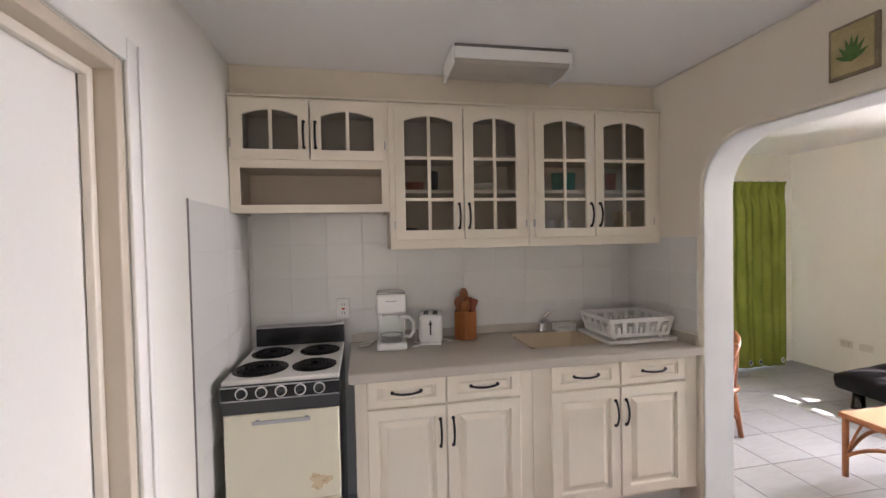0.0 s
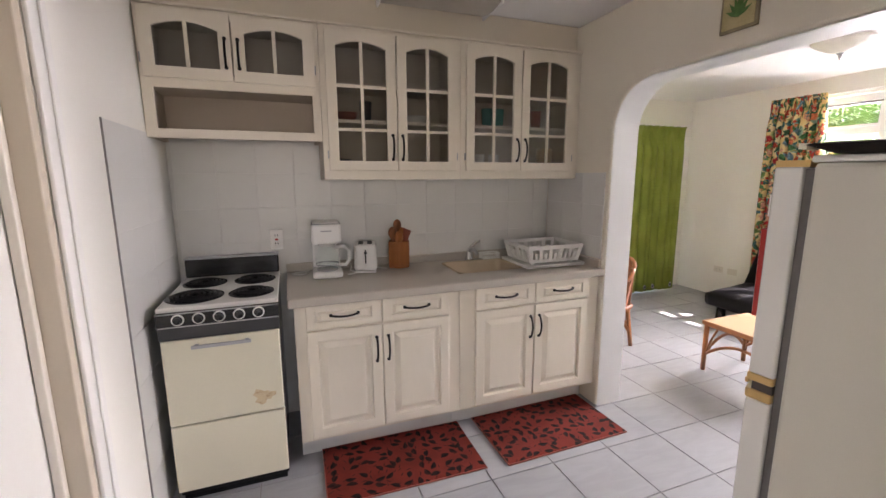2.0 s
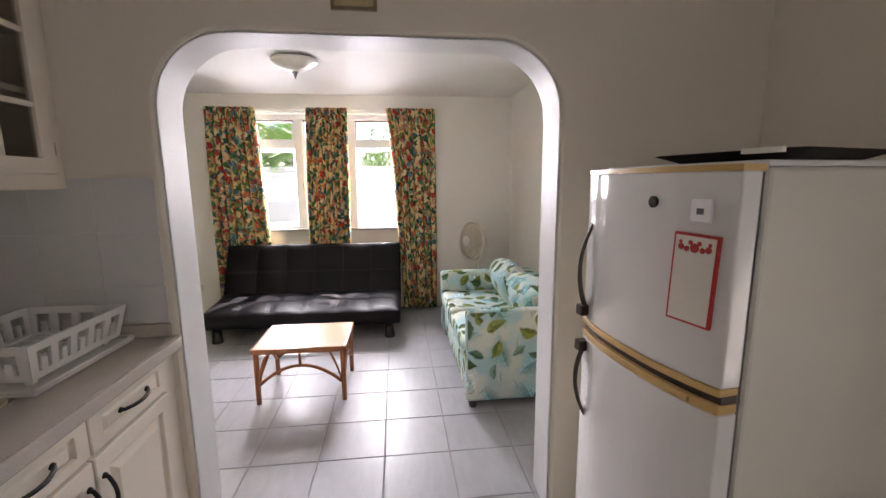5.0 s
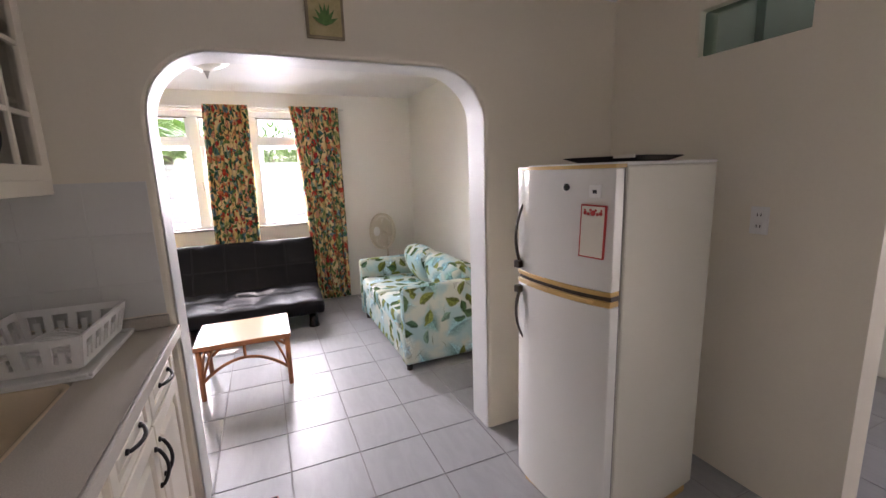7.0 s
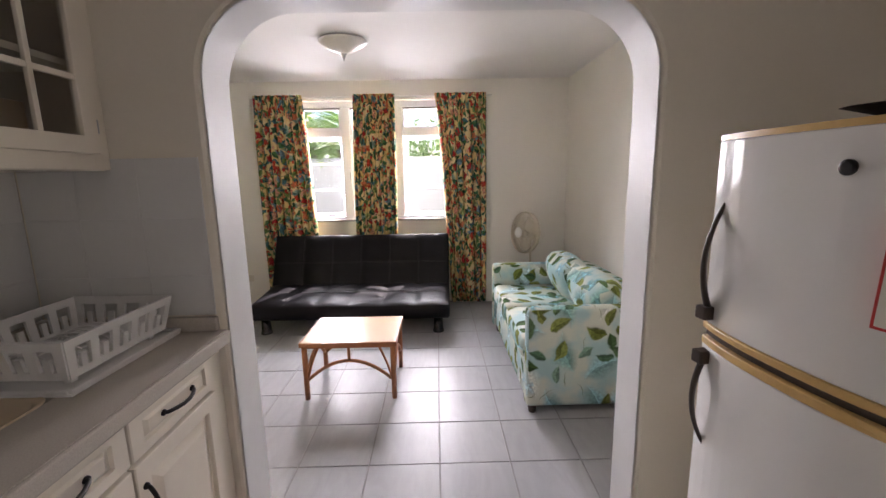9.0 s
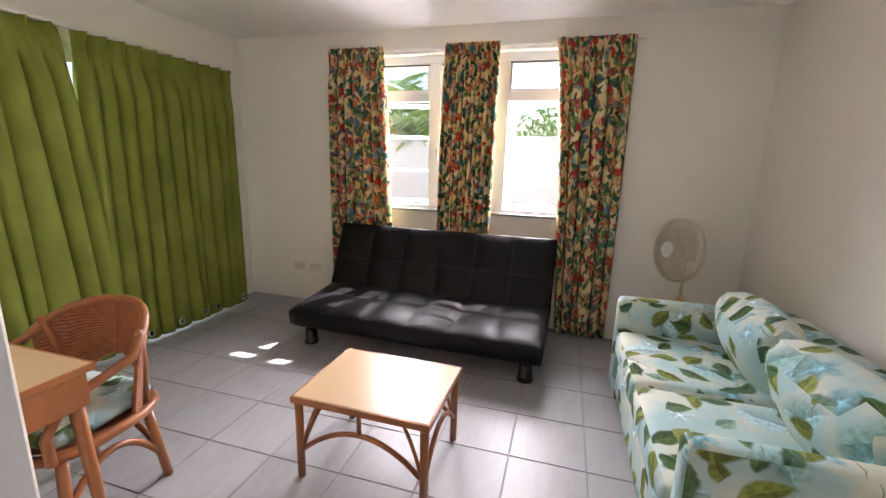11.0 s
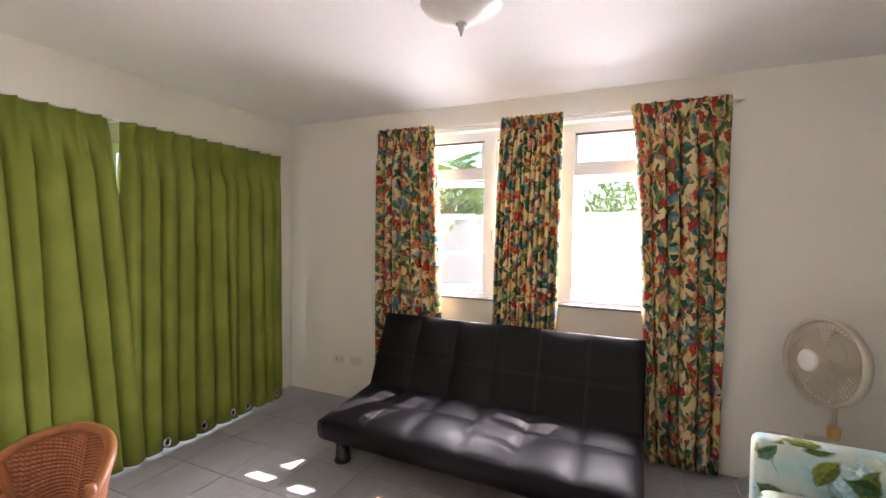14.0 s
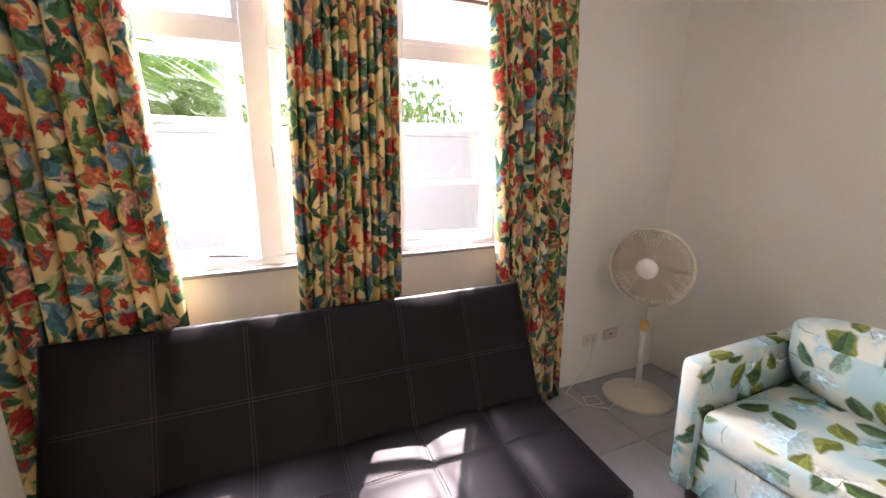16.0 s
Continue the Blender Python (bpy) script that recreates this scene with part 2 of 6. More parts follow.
M_THREAD = material("grey_thread", (0.06, 0.06, 0.064), 0.8, vary=0.2, fine=900)
M_LEGPL = material("black_plastic_leg", (0.012, 0.012, 0.013), 0.25, vary=0.2, bump=0.02)
M_TABLETOP = material("maple_laminate", (0.50, 0.35, 0.20), 0.3, vary=0.035, big=3, fine=60, stretch=(0.6, 2, 1), bump=0.03, rough_vary=0.06)
M_RATTAN = material("brown_rattan_cane", (0.32, 0.115, 0.04), 0.36, vary=0.3, big=8, fine=90, stretch=(1, 1, 0.5), bump=0.12)
M_WOVEN = material("woven_rattan", (0.30, 0.10, 0.035), 0.45, vary=0.35, big=30, fine=120, bump=0.2)
M_WINFRAME = material("white_window_paint", (0.74, 0.76, 0.80), 0.75, vary=0.03, bump=0.05, spec=0.2)
# low-albedo grey of the plates added to soak up sun at the sill
M_BOUNCE_CUT = material("bounce_cutting_grey", (0.24, 0.235, 0.23), 0.9, vary=0.15, big=6, bump=0.2, spec=0.1)
M_GLASS = glass_material("window_glass")
M_CABGLASS = glass_material("cabinet_glass", (0.86, 0.86, 0.85), 0.06)
M_BLOCK = glass_material("glass_block", (0.50, 0.58, 0.55), 0.25)
M_FROST = material("frosted_lamp_glass", (0.82, 0.80, 0.74), 0.3, vary=0.08, big=14, bump=0.15)
M_DIFF = material("prismatic_diffuser", (0.42, 0.385, 0.33), 0.3, vary=0.06, big=5, fine=300, bump=0.25)
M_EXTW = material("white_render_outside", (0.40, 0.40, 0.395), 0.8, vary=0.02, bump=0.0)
M_LEAF = material("palm_leaf", (0.09, 0.20, 0.035), 0.5, second=(0.20, 0.34, 0.07), big=2, span=(0.4, 0.9), bump=0.05)
M_TRUNK = material("palm_trunk", (0.18, 0.14, 0.10), 0.8, vary=0.3, big=8, bump=0.3)
# darkened so that unseen ground bounces less sun onto the ceiling
M_GROUND = material("yard_ground", (0.13, 0.135, 0.08), 0.9, vary=0.2, big=2, bump=0.2)
M_SOIL = material("dark_dish", (0.05, 0.05, 0.06), 0.3, vary=0.2)
M_TEAL = material("teal_glass_cup", (0.05, 0.28, 0.27), 0.2, vary=0.1)
M_WHITEDISH = material("white_china", (0.78, 0.77, 0.74), 0.2, vary=0.03)
M_REDDISH = material("red_brown_cup", (0.30, 0.08, 0.05), 0.3, vary=0.15)
M_PICTURE = material("old_gold_paper", (0.42, 0.35, 0.16), 0.6, second=(0.55, 0.46, 0.24), big=18, span=(0.35, 0.8))
M_PICGREEN = material("plant_green_paint", (0.09, 0.20, 0.05), 0.6, vary=0.3, big=40)
M_PICFRAME = material("driftwood_frame", (0.27, 0.22, 0.14), 0.7, vary=0.3, big=20, bump=0.2)
M_DOORW = material("white_door_paint", (0.82, 0.80, 0.75), 0.4, vary=0.03, big=1.5, bump=0.04)
# cream trim gloss darkened: the shade on the jamb is put into its colour
M_JAMB = material("door_frame_gloss_shaded", (0.60, 0.52, 0.41), 0.35, vary=0.04, bump=0.05)
M_DARKSTEEL = material("dark_ribbed_metal", (0.06, 0.06, 0.062), 0.35, metal=0.7, vary=0.1, big=6, fine=300, stretch=(0.05, 1, 4), bump=0.25)
M_TRAY = material("dark_tray_lacquer", (0.010, 0.007, 0.006), 0.6, vary=0.2, spec=0.1)
M_PLATE = material("ivory_wall_plate", (0.74, 0.70, 0.61), 0.4, vary=0.04)
M_CORD = material("white_cord", (0.72, 0.70, 0.66), 0.5, vary=0.05)
M_SLOT = material("dark_slot", (0.012, 0.011, 0.011), 0.5, vary=0.1)

GREENS = [(0.02, 0.075, 0.045), (0.05, 0.15, 0.06), (0.12, 0.20, 0.06), (0.05, 0.14, 0.15), (0.03, 0.10, 0.05)]
FLORAL = print_fabric("tropical_curtain_print", ((0.68, 0.50, 0.21), (0.76, 0.64, 0.36)), [
    ("leaf", 8.0, 0.62, 0.30, [(0.20, 0.32, 0.26), (0.30, 0.33, 0.13), (0.13, 0.22, 0.27), (0.52, 0.26, 0.12)], 0.8, 1.3, 0.12),
    ("leaf", 10.0, 0.60, 0.27, GREENS, 0.9, 4.7, 0.07),
    ("leaf", 11.5, 0.62, 0.22, GREENS, 0.75, 9.1, 0.07),
    ("flower", 9.0, 0.36, 0.06, [(0.46, 0.05, 0.03), (0.56, 0.17, 0.08), (0.60, 0.30, 0.20), (0.38, 0.03, 0.03)], 0.55, 2.9, 0.10),
    ("leaf", 13.0, 0.60, 0.10, [(0.03, 0.09, 0.05), (0.28, 0.30, 0.10), (0.05, 0.12, 0.13)], 0.6, 6.3, 0.06),
    ("flower", 19.0, 0.36, 0.07, [(0.48, 0.06, 0.03), (0.54, 0.18, 0.07), (0.40, 0.04, 0.03), (0.60, 0.34, 0.24)], 0.4, 7.7, 0.10),
], through_light=0.10, warp_by=0.034)
LEAFY = print_fabric("leafy_upholstery_print", ((0.63, 0.67, 0.58), (0.40, 0.59, 0.60)), [
    ("leaf", 4.2, 0.58, 0.34, [(0.30, 0.54, 0.58), (0.42, 0.62, 0.66), (0.24, 0.46, 0.44), (0.66, 0.70, 0.64)], 0.75, 3.3, 0.25),
    ("flower", 5.0, 0.28, 0.08, [(0.30, 0.54, 0.62), (0.50, 0.67, 0.70), (0.20, 0.44, 0.50)], 0.5, 6.1, 0.16),
    ("leaf", 10.0, 0.62, 0.03, [(0.16, 0.17, 0.05), (0.10, 0.16, 0.06)], 0.22, 5.3, 0.03),
    ("leaf", 6.4, 0.46, 0.25, [(0.055, 0.115, 0.035), (0.17, 0.21, 0.045), (0.09, 0.17, 0.08), (0.22, 0.27, 0.07)], 0.68, 8.1, 0.07),
    ("leaf", 7.4, 0.44, 0.22, [(0.06, 0.13, 0.05), (0.19, 0.23, 0.06), (0.08, 0.17, 0.10), (0.20, 0.34, 0.26)], 0.42, 1.7, 0.07),
], wash=5.0)
M_RUG = print_fabric("rust_red_rug_print", ((0.19, 0.027, 0.017), (0.155, 0.022, 0.014)), [
    ("leaf", 17.0, 0.50, 0.25, [(0.016, 0.008, 0.007), (0.026, 0.010, 0.008)], 0.97, 0.0, 0.05),
    ("leaf", 26.0, 0.50, 0.08, [(0.02, 0.009, 0.008), (0.03, 0.011, 0.009)], 0.5, 3.3, 0.05),
], rough=0.95, warp_by=0.006)
M_GREEN = print_fabric("lime_green_cloth", ((0.205, 0.25, 0.043), (0.25, 0.30, 0.056)), [], through_light=0.02, wash=3.0)


def floor_tile_material():
    m = material("glazed_floor_tile", (0.39, 0.395, 0.405), 0.36, vary=0.04, big=2, bump=0.02, each=0.03, rough_vary=0.07, spec=0.18)
    n, l = m.node_tree.nodes, m.node_tree.links
    b = n["Principled BSDF"]
    co = n.new("ShaderNodeTexCoord")
    info = n.new("ShaderNodeObjectInfo")
    ad = n.new("ShaderNodeVectorMath")
    ad.operation = "MULTIPLY_ADD"
    l.new(info.outputs["Random"], ad.inputs[0])
    ad.inputs[1].default_value = (37, 21, 5)
    l.new(co.outputs["Object"], ad.inputs[2])
    mp = n.new("ShaderNodeMapping")
    mp.inputs["Rotation"].default_value = (0, 0, 0.7)
    mp.inputs["Scale"].default_value = (1.6, 6, 1)
    l.new(ad.outputs[0], mp.inputs[0])
    nz = n.new("ShaderNodeTexNoise")
    nz.inputs["Scale"].default_value = 2.2
    nz.inputs["Detail"].default_value = 6
    nz.inputs["Distortion"].default_value = 1.5
    l.new(mp.outputs[0], nz.inputs["Vector"])
    rp = n.new("ShaderNodeValToRGB")
    e = rp.color_ramp.elements
    e[0].position, e[1].position = 0.35, 0.62
    e[0].color, e[1].color = (0.62, 0.62, 0.62, 1), (1, 1, 1, 1)
    l.new(nz.outputs["Fac"], rp.inputs[0])
    mx = n.new("ShaderNodeMix")
    mx.data_type, mx.blend_type = "RGBA", "MULTIPLY"
    mx.inputs[0].default_value = 0.22
    old = b.inputs["Base Color"].links[0].from_socket
    l.new(old, mx.inputs[6])
    l.new(rp.outputs[0], mx.inputs[7])
    l.new(mx.outputs[2], b.inputs["Base Color"])
    return m


M_FTILE = floor_tile_material()

# ---- geometry helpers ----
def mesh_of(bm, name, mat, smooth=False):
    bmesh.ops.recalc_face_normals(bm, faces=bm.faces)
    me = bpy.data.meshes.new(name)
    bm.to_mesh(me)
    bm.free()
    if smooth:
        for p in me.polygons:
            p.use_smooth = True
    me.materials.append(mat)
    return me


def part(name, bm, mat, parent=None, label="", smooth=False, bevel=0.0):
    ob = new(name, mesh_of(bm, name, mat, smooth))
    if parent is not None:
        ob.parent = parent
    if label:
        ob["label"] = label
    if bevel:
        md = ob.modifiers.new("edge", "BEVEL")
        md.width, md.segments, md.limit_method, md.angle_limit = bevel, 2, "ANGLE", radians(40)
    return ob


def thing(name, label, category, m=None, group="", kind=""):
    ob = new(name)
    ob.empty_display_size = 0.1
    if m is not None:
        ob.matrix_basis = m
    return tagged(ob, label, category, group, kind)


def single(name, bm, mat, label, category, kind="", smooth=False, bevel=0.0, group=""):
    return tagged(part(name, bm, mat, None, "", smooth, bevel), label, category, group, kind)


def box_uv(ob, du=0.0, dv=0.0):
    """Unwrap in metres by the main direction of each face."""
    me = ob.data
    lay = me.uv_layers.new(name="print")
    pairs = ((1, 2), (0, 2), (0, 1))
    for p in me.polygons:
        a = [abs(c) for c in p.normal]
        i, j = pairs[a.index(max(a))]
        for k in p.loop_indices:
            c = me.vertices[me.loops[k].vertex_index].co
            lay.data[k].uv = (c[i] + du + a.index(max(a)) * 3.1, c[j] + dv)
    return ob


def rings(bm, loops):
    """Skin a run of closed loops of points; the last loop is capped."""
    vs = [[bm.verts.new(p) for p in q] for q in loops]
    for p, q in zip(vs, vs[1:]):
        for i in range(len(p)):
            bm.faces.new((p[i], p[(i + 1) % len(p)], q[(i + 1) % len(q)], q[i]))
    return vs


def box(bm, x0, x1, y0, y1, z0, z1, bevel=0.0, seg=2):
    v = [bm.verts.new((x, y, z)) for x in (x0, x1) for y in (y0, y1) for z in (z0, z1)]
    f = [bm.faces.new([v[i] for i in q]) for q in ((0, 1, 3, 2), (4, 6, 7, 5), (0, 4, 5, 1), (2, 3, 7, 6), (0, 2, 6, 4), (1, 5, 7, 3))]
    if bevel:
        es = list({e for q in f for e in q.edges})
        bmesh.ops.bevel(bm, geom=es, offset=bevel, segments=seg, affect="EDGES", profile=0.5)
    return bm


def boxes(*rows, bevel=0.0):
    bm = bmesh.new()
    for r in rows:
        box(bm, *r, bevel=bevel)
    return bm


def prism(bm, poly, d0, d1, axis="y"):
    """Extrude a polygon of (a, b) along an axis: y: (x, z); x: (y, z); z: (x, y)."""
    def at(a, b, d):
        return {"y": (a, d, b), "x": (d, a, b), "z": (a, b, d)}[axis]
    lo = [bm.verts.new(at(a, b, d0)) for a, b in poly]
    hi = [bm.verts.new(at(a, b, d1)) for a, b in poly]
    bm.faces.new(lo)
    bm.faces.new(hi[::-1])
    for i in range(len(poly)):
        j = (i + 1) % len(poly)
        bm.faces.new((lo[i], hi[i], hi[j], lo[j]))
    return bm


def tube(bm, pts, r, seg=8, r_end=None, flat=1.0):
    """A round bar along a line of points, tapering from r to r_end."""
    pts = [Vector(p) for p in pts]
    rings = []
    up = None
    for i, p in enumerate(pts):
        d = (pts[min(i + 1, len(pts) - 1)] - pts[max(i - 1, 0)]).normalized()
        if up is None:
            up = d.orthogonal().normalized()
        up = (up - d * up.dot(d)).normalized()
        side = d.cross(up)
        k = i / max(1, len(pts) - 1)
        rr = r if r_end is None else r + (r_end - r) * k
        rings.append([bm.verts.new(p + (up * math.cos(a) * flat + side * math.sin(a)) * rr) for a in (2 * math.pi * s / seg for s in range(seg))])
    for a, b in zip(rings, rings[1:]):
        for s in range(seg):
            bm.faces.new((a[s], a[(s + 1) % seg], b[(s + 1) % seg], b[s]))
    bm.faces.new(rings[0][::-1])
    bm.faces.new(rings[-1])
    return bm


def lathe(bm, prof, c=(0, 0, 0), seg=24, axis=None, close=True):
    """Turn a profile of (radius, height) round the z axis through c, or round another axis."""
    rot = Vector((0, 0, 1)).rotation_difference(Vector(axis)).to_matrix() if axis is not None else Matrix.Identity(3)
    rings = []
    for r, h in prof:
        rings.append([bm.verts.new(Vector(c) + rot @ Vector((max(r, 1e-4) * math.cos(2 * math.pi * s / seg), max(r, 1e-4) * math.sin(2 * math.pi * s / seg), h))) for s in range(seg)])
    for a, b in zip(rings, rings[1:]):
        for s in range(seg):
            bm.faces.new((a[s], a[(s + 1) % seg], b[(s + 1) % seg], b[s]))
    if close:
        bm.faces.new(rings[0][::-1])
        bm.faces.new(rings[-1])
    return bm


def arc(p0, p1, bow, n=9):
    """Points from p0 to p1 bowed by the vector bow."""
    p0, p1, bow = Vector(p0), Vector(p1), Vector(bow)
    return [p0.lerp(p1, i / n) + bow * (4 * (i / n) * (1 - i / n)) for i in range(n + 1)]


def pillow(bm, sx, sy, sz, m, power=0.45, n=16, puff=1.0):
    """A stuffed cushion of size sx, sy, sz, rounded at the rim, placed by m."""
    def pt(u, v, s):
        a, b = 2 * u - 1, 2 * v - 1
        h = ((1 - a * a) * (1 - b * b)) ** power
        k, g = 1 - 0.13 * b * b * a * a - 0.03 * (1 - a * a), 1 - 0.13 * b * b * a * a - 0.03 * (1 - b * b)
        return m @ Vector((a * g * sx / 2, b * k * sy / 2, s * sz / 2 * h * puff))
    top = [[bm.verts.new(pt(i / n, j / n, 1)) for j in range(n + 1)] for i in range(n + 1)]
    bot = [[bm.verts.new(pt(i / n, j / n, -1)) for j in range(n + 1)] for i in range(n + 1)]
    for i in range(n):
        for j in range(n):
            bm.faces.new((top[i][j], top[i + 1][j], top[i + 1][j + 1], top[i][j + 1]))
            bm.faces.new((bot[i][j], bot[i][j + 1], bot[i + 1][j + 1], bot[i + 1][j]))
    bmesh.ops.remove_doubles(bm, verts=bm.verts, dist=1e-5)
    return bm


# ---- the shell: kitchen x -0.52..1.83, living room x 2.05..4.96, passage south ----
KX0, KX1, KY0, KY1 = -0.52, 1.83, -0.16, 2.73
LX0, LX1, LY0, LY1 = 2.03, 4.96, 0.0, 4.2
CEIL = 2.37

# wall between kitchen and living room, with the round-cornered opening
A0, A1, ATOP, AR = 0.675, 2.116, 1.964, 0.26
poly = [(KY0 - 0.15, 0), (A0, 0), (A0, ATOP - AR)]
for i in range(1, 13):
    a = math.pi - math.pi / 2 * i / 12
    poly.append((A0 + AR + AR * math.cos(a), ATOP - AR + AR * math.sin(a)))
for i in range(0, 13):
    a = math.pi / 2 - math.pi / 2 * i / 12
    poly.append((A1 - AR + AR * math.cos(a), ATOP - AR + AR * math.sin(a)))
poly += [(A1, 0), (LY1 + 0.15, 0), (LY1 + 0.15, CEIL), (KY0 - 0.15, CEIL)]
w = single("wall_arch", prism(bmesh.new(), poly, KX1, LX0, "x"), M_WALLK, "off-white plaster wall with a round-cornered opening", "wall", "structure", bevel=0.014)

# white gloss lining on the inside of the opening
bm = bmesh.new()
edge = [p for p in poly if A0 - 1e-6 <= p[0] <= A1 + 1e-6]
for (a, b), (c, d) in zip(edge, edge[1:]):
    mid = Vector(((A0 + A1) / 2, 1.2))
    def inn(p):
        q = Vector(p)
        return (min(max(q.x, A0 + 0.004), A1 - 0.004), q.y) if q.y < ATOP - AR else tuple(q + (Vector((A0 + AR if q.x < mid.x else A1 - AR, ATOP - AR)) - q).normalized() * 0.004) if (q.x < A0 + AR or q.x > A1 - AR) else (q.x, q.y - 0.004)
    p, q = inn((a, b)), inn((c, d))
    f = [bm.verts.new((x, s[0], s[1])) for x, s in ((KX1 + 0.012, p), (LX0 - 0.012, p), (LX0 - 0.012, q), (KX1 + 0.012, q))]
    g = [bm.verts.new((x, s[0], s[1])) for x, s in ((KX1 + 0.012, (a, b)), (LX0 - 0.012, (a, b)), (LX0 - 0.012, (c, d)), (KX1 + 0.012, (c, d)))]
    bm.faces.new(f)
    bm.faces.new(g[::-1])
bmesh.ops.remove_doubles(bm, verts=bm.verts, dist=1e-5)
part("opening_lining", bm, M_ARCH, w, smooth=True)

single("wall_north_kitchen", boxes((KX0 - 0.15, KX1 - 0.001, KY1, KY1 + 0.15, 0, CEIL)), M_WALL, "off-white plaster wall behind the kitchen units", "wall", "structure")
# west kitchen wall with a doorway
DY0, DY1, DH = 0.66, 1.53, 1.985
single("wall_west_kitchen", boxes((KX0 - 0.12, KX0, DY1, KY1, 0, CEIL), (KX0 - 0.12, KX0, DY0, DY1, DH, CEIL), (KX0 - 0.12, KX0, -2.0, DY0, 0, CEIL)), M_WALL,
       "off-white plaster wall with a doorway", "wall", "structure")
# south kitchen wall, with a passage opening and the high glass-block light
PX0, PX1 = -0.50, 0.60
GX0, GX1, GZ0, GZ1 = 0.88, 1.32, 1.95, 2.15
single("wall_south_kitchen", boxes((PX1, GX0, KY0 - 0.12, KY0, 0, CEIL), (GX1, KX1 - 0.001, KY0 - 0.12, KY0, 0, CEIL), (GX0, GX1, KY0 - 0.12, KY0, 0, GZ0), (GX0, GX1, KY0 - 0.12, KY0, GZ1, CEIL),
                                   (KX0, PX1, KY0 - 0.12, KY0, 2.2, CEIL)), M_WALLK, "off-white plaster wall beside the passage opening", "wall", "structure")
# the passage south of the kitchen, closed round, with one added window out of view
single("wall_passage", boxes((KX0, 2.4, -2.12, -2.0, 0, 0.85), (KX0, 2.4, -2.12, -2.0, 2.05, CEIL), (KX0, -0.40, -2.12, -2.0, 0.85, 2.05), (0.55, 2.4, -2.12, -2.0, 0.85, 2.05),
                             (2.4, 2.52, -2.12, KY0 - 0.15, 0, CEIL)), M_WALL, "off-white plaster wall of the passage", "wall", "structure")
# living room
WY0, WY1, WZ0, WZ1 = 1.19, 2.93, 0.94, 2.18
single("wall_east", boxes((LX1, LX1 + 0.2, LY0 - 0.15, WY0, 0, CEIL), (LX1, LX1 + 0.2, WY1, LY1 + 0.15, 0, CEIL), (LX1, LX1 + 0.2, WY0, WY1, WZ1, CEIL), (LX1 + 0.06, LX1 + 0.2, WY0, WY1, 0, WZ0)), M_WALL,
       "off-white plaster wall with a recessed window", "wall", "structure")
single("wall_south", boxes((LX0 + 0.001, LX1 - 0.001, LY0 - 0.15, LY0, 0, CEIL)), M_WALL, "off-white plaster wall behind the sofa", "wall", "structure")
SX0, SX1, SH = 2.45, 4.62, 2.0
single("wall_north", boxes((LX0 + 0.001, SX0, LY1, LY1 + 0.15, 0, CEIL), (SX1, LX1 - 0.001, LY1, LY1 + 0.15, 0, CEIL), (SX0, SX1, LY1, LY1 + 0.15, SH, CEIL)), M_WALL,
       "off-white plaster wall with a wide curtained door opening", "wall", "structure")
single("ceiling", boxes((KX0 - 0.15, LX1 + 0.2, -2.12, LY1 + 0.15, CEIL, CEIL + 0.12)), M_CEIL, "white painted plaster ceiling", "ceiling", "structure")
single("soffit", boxes((KX0 + 0.001, KX1 - 0.001, 2.47, KY1 - 0.001, 2.20, CEIL - 0.001), bevel=0.004), M_SOFFIT, "cream painted soffit above the wall cabinets", "soffit", "structure")

# west door, closed in its frame
d = thing("door_1", "white painted flush door in a cream frame", "door", pose(KX0, 0, 0), kind="structure")
part("leaf", boxes((-0.115, -0.075, DY0 + 0.02, DY1 - 0.03, 0.008, DH - 0.02), bevel=0.003), M_DOORW, d)
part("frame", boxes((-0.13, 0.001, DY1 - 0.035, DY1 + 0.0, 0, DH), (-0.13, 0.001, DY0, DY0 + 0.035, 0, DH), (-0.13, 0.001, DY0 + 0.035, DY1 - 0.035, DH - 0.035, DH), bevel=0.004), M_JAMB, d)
part("stop", boxes((-0.072, -0.05, DY1 - 0.06, DY1 - 0.0352, 0, DH - 0.035), (-0.072, -0.05, DY0 + 0.0352, DY0 + 0.06, 0, DH - 0.035), (-0.072, -0.05, DY0 + 0.06, DY1 - 0.06, DH - 0.06, DH - 0.0352), bevel=0.003), M_TRIM, d)
def casing(bm, y0, y1):
    box(bm, 0.002, 0.014, y0, y1, 0, DH + 0.07, bevel=0.004)
bm = bmesh.new()
casing(bm, DY1 + 0.002, DY1 + 0.085)
box(bm, 0.0145, 0.022, DY1 + 0.05, DY1 + 0.08, 0, DH + 0.065, bevel=0.003)
casing(bm, DY0 - 0.085, DY0 - 0.002)
box(bm, 0.002, 0.014, DY0, DY1, DH + 0.002, DH + 0.085, bevel=0.004)
part("casing", bm, M_DOORW, d)
part("knob", lathe(bmesh.new(), [(0.012, 0), (0.012, 0.03), (0.028, 0.04), (0.03, 0.055), (0.02, 0.07), (0.004, 0.073)], (-0.074, DY0 + 0.09, 0.98), 16, (1, 0, 0)), M_CHROME, d, smooth=True)

# glass blocks high in the south kitchen wall
g = thing("window_2", "two pale green glass blocks set high in the wall", "window", pose(0, 0, 0), kind="structure")
for i in range(2):
    x = GX0 + 0.004 + i * 0.219
    part("glass_block", boxes((x, x + 0.213, KY0 - 0.11, KY0 - 0.02, GZ0 + 0.004, GZ1 - 0.004), bevel=0.012), M_BLOCK, g)

# unseen passage window, added as an opening for the kitchen fill lamp
g = thing("window_3", "unseen white window frame added in the passage", "window", pose(0, 0, 0), kind="structure")
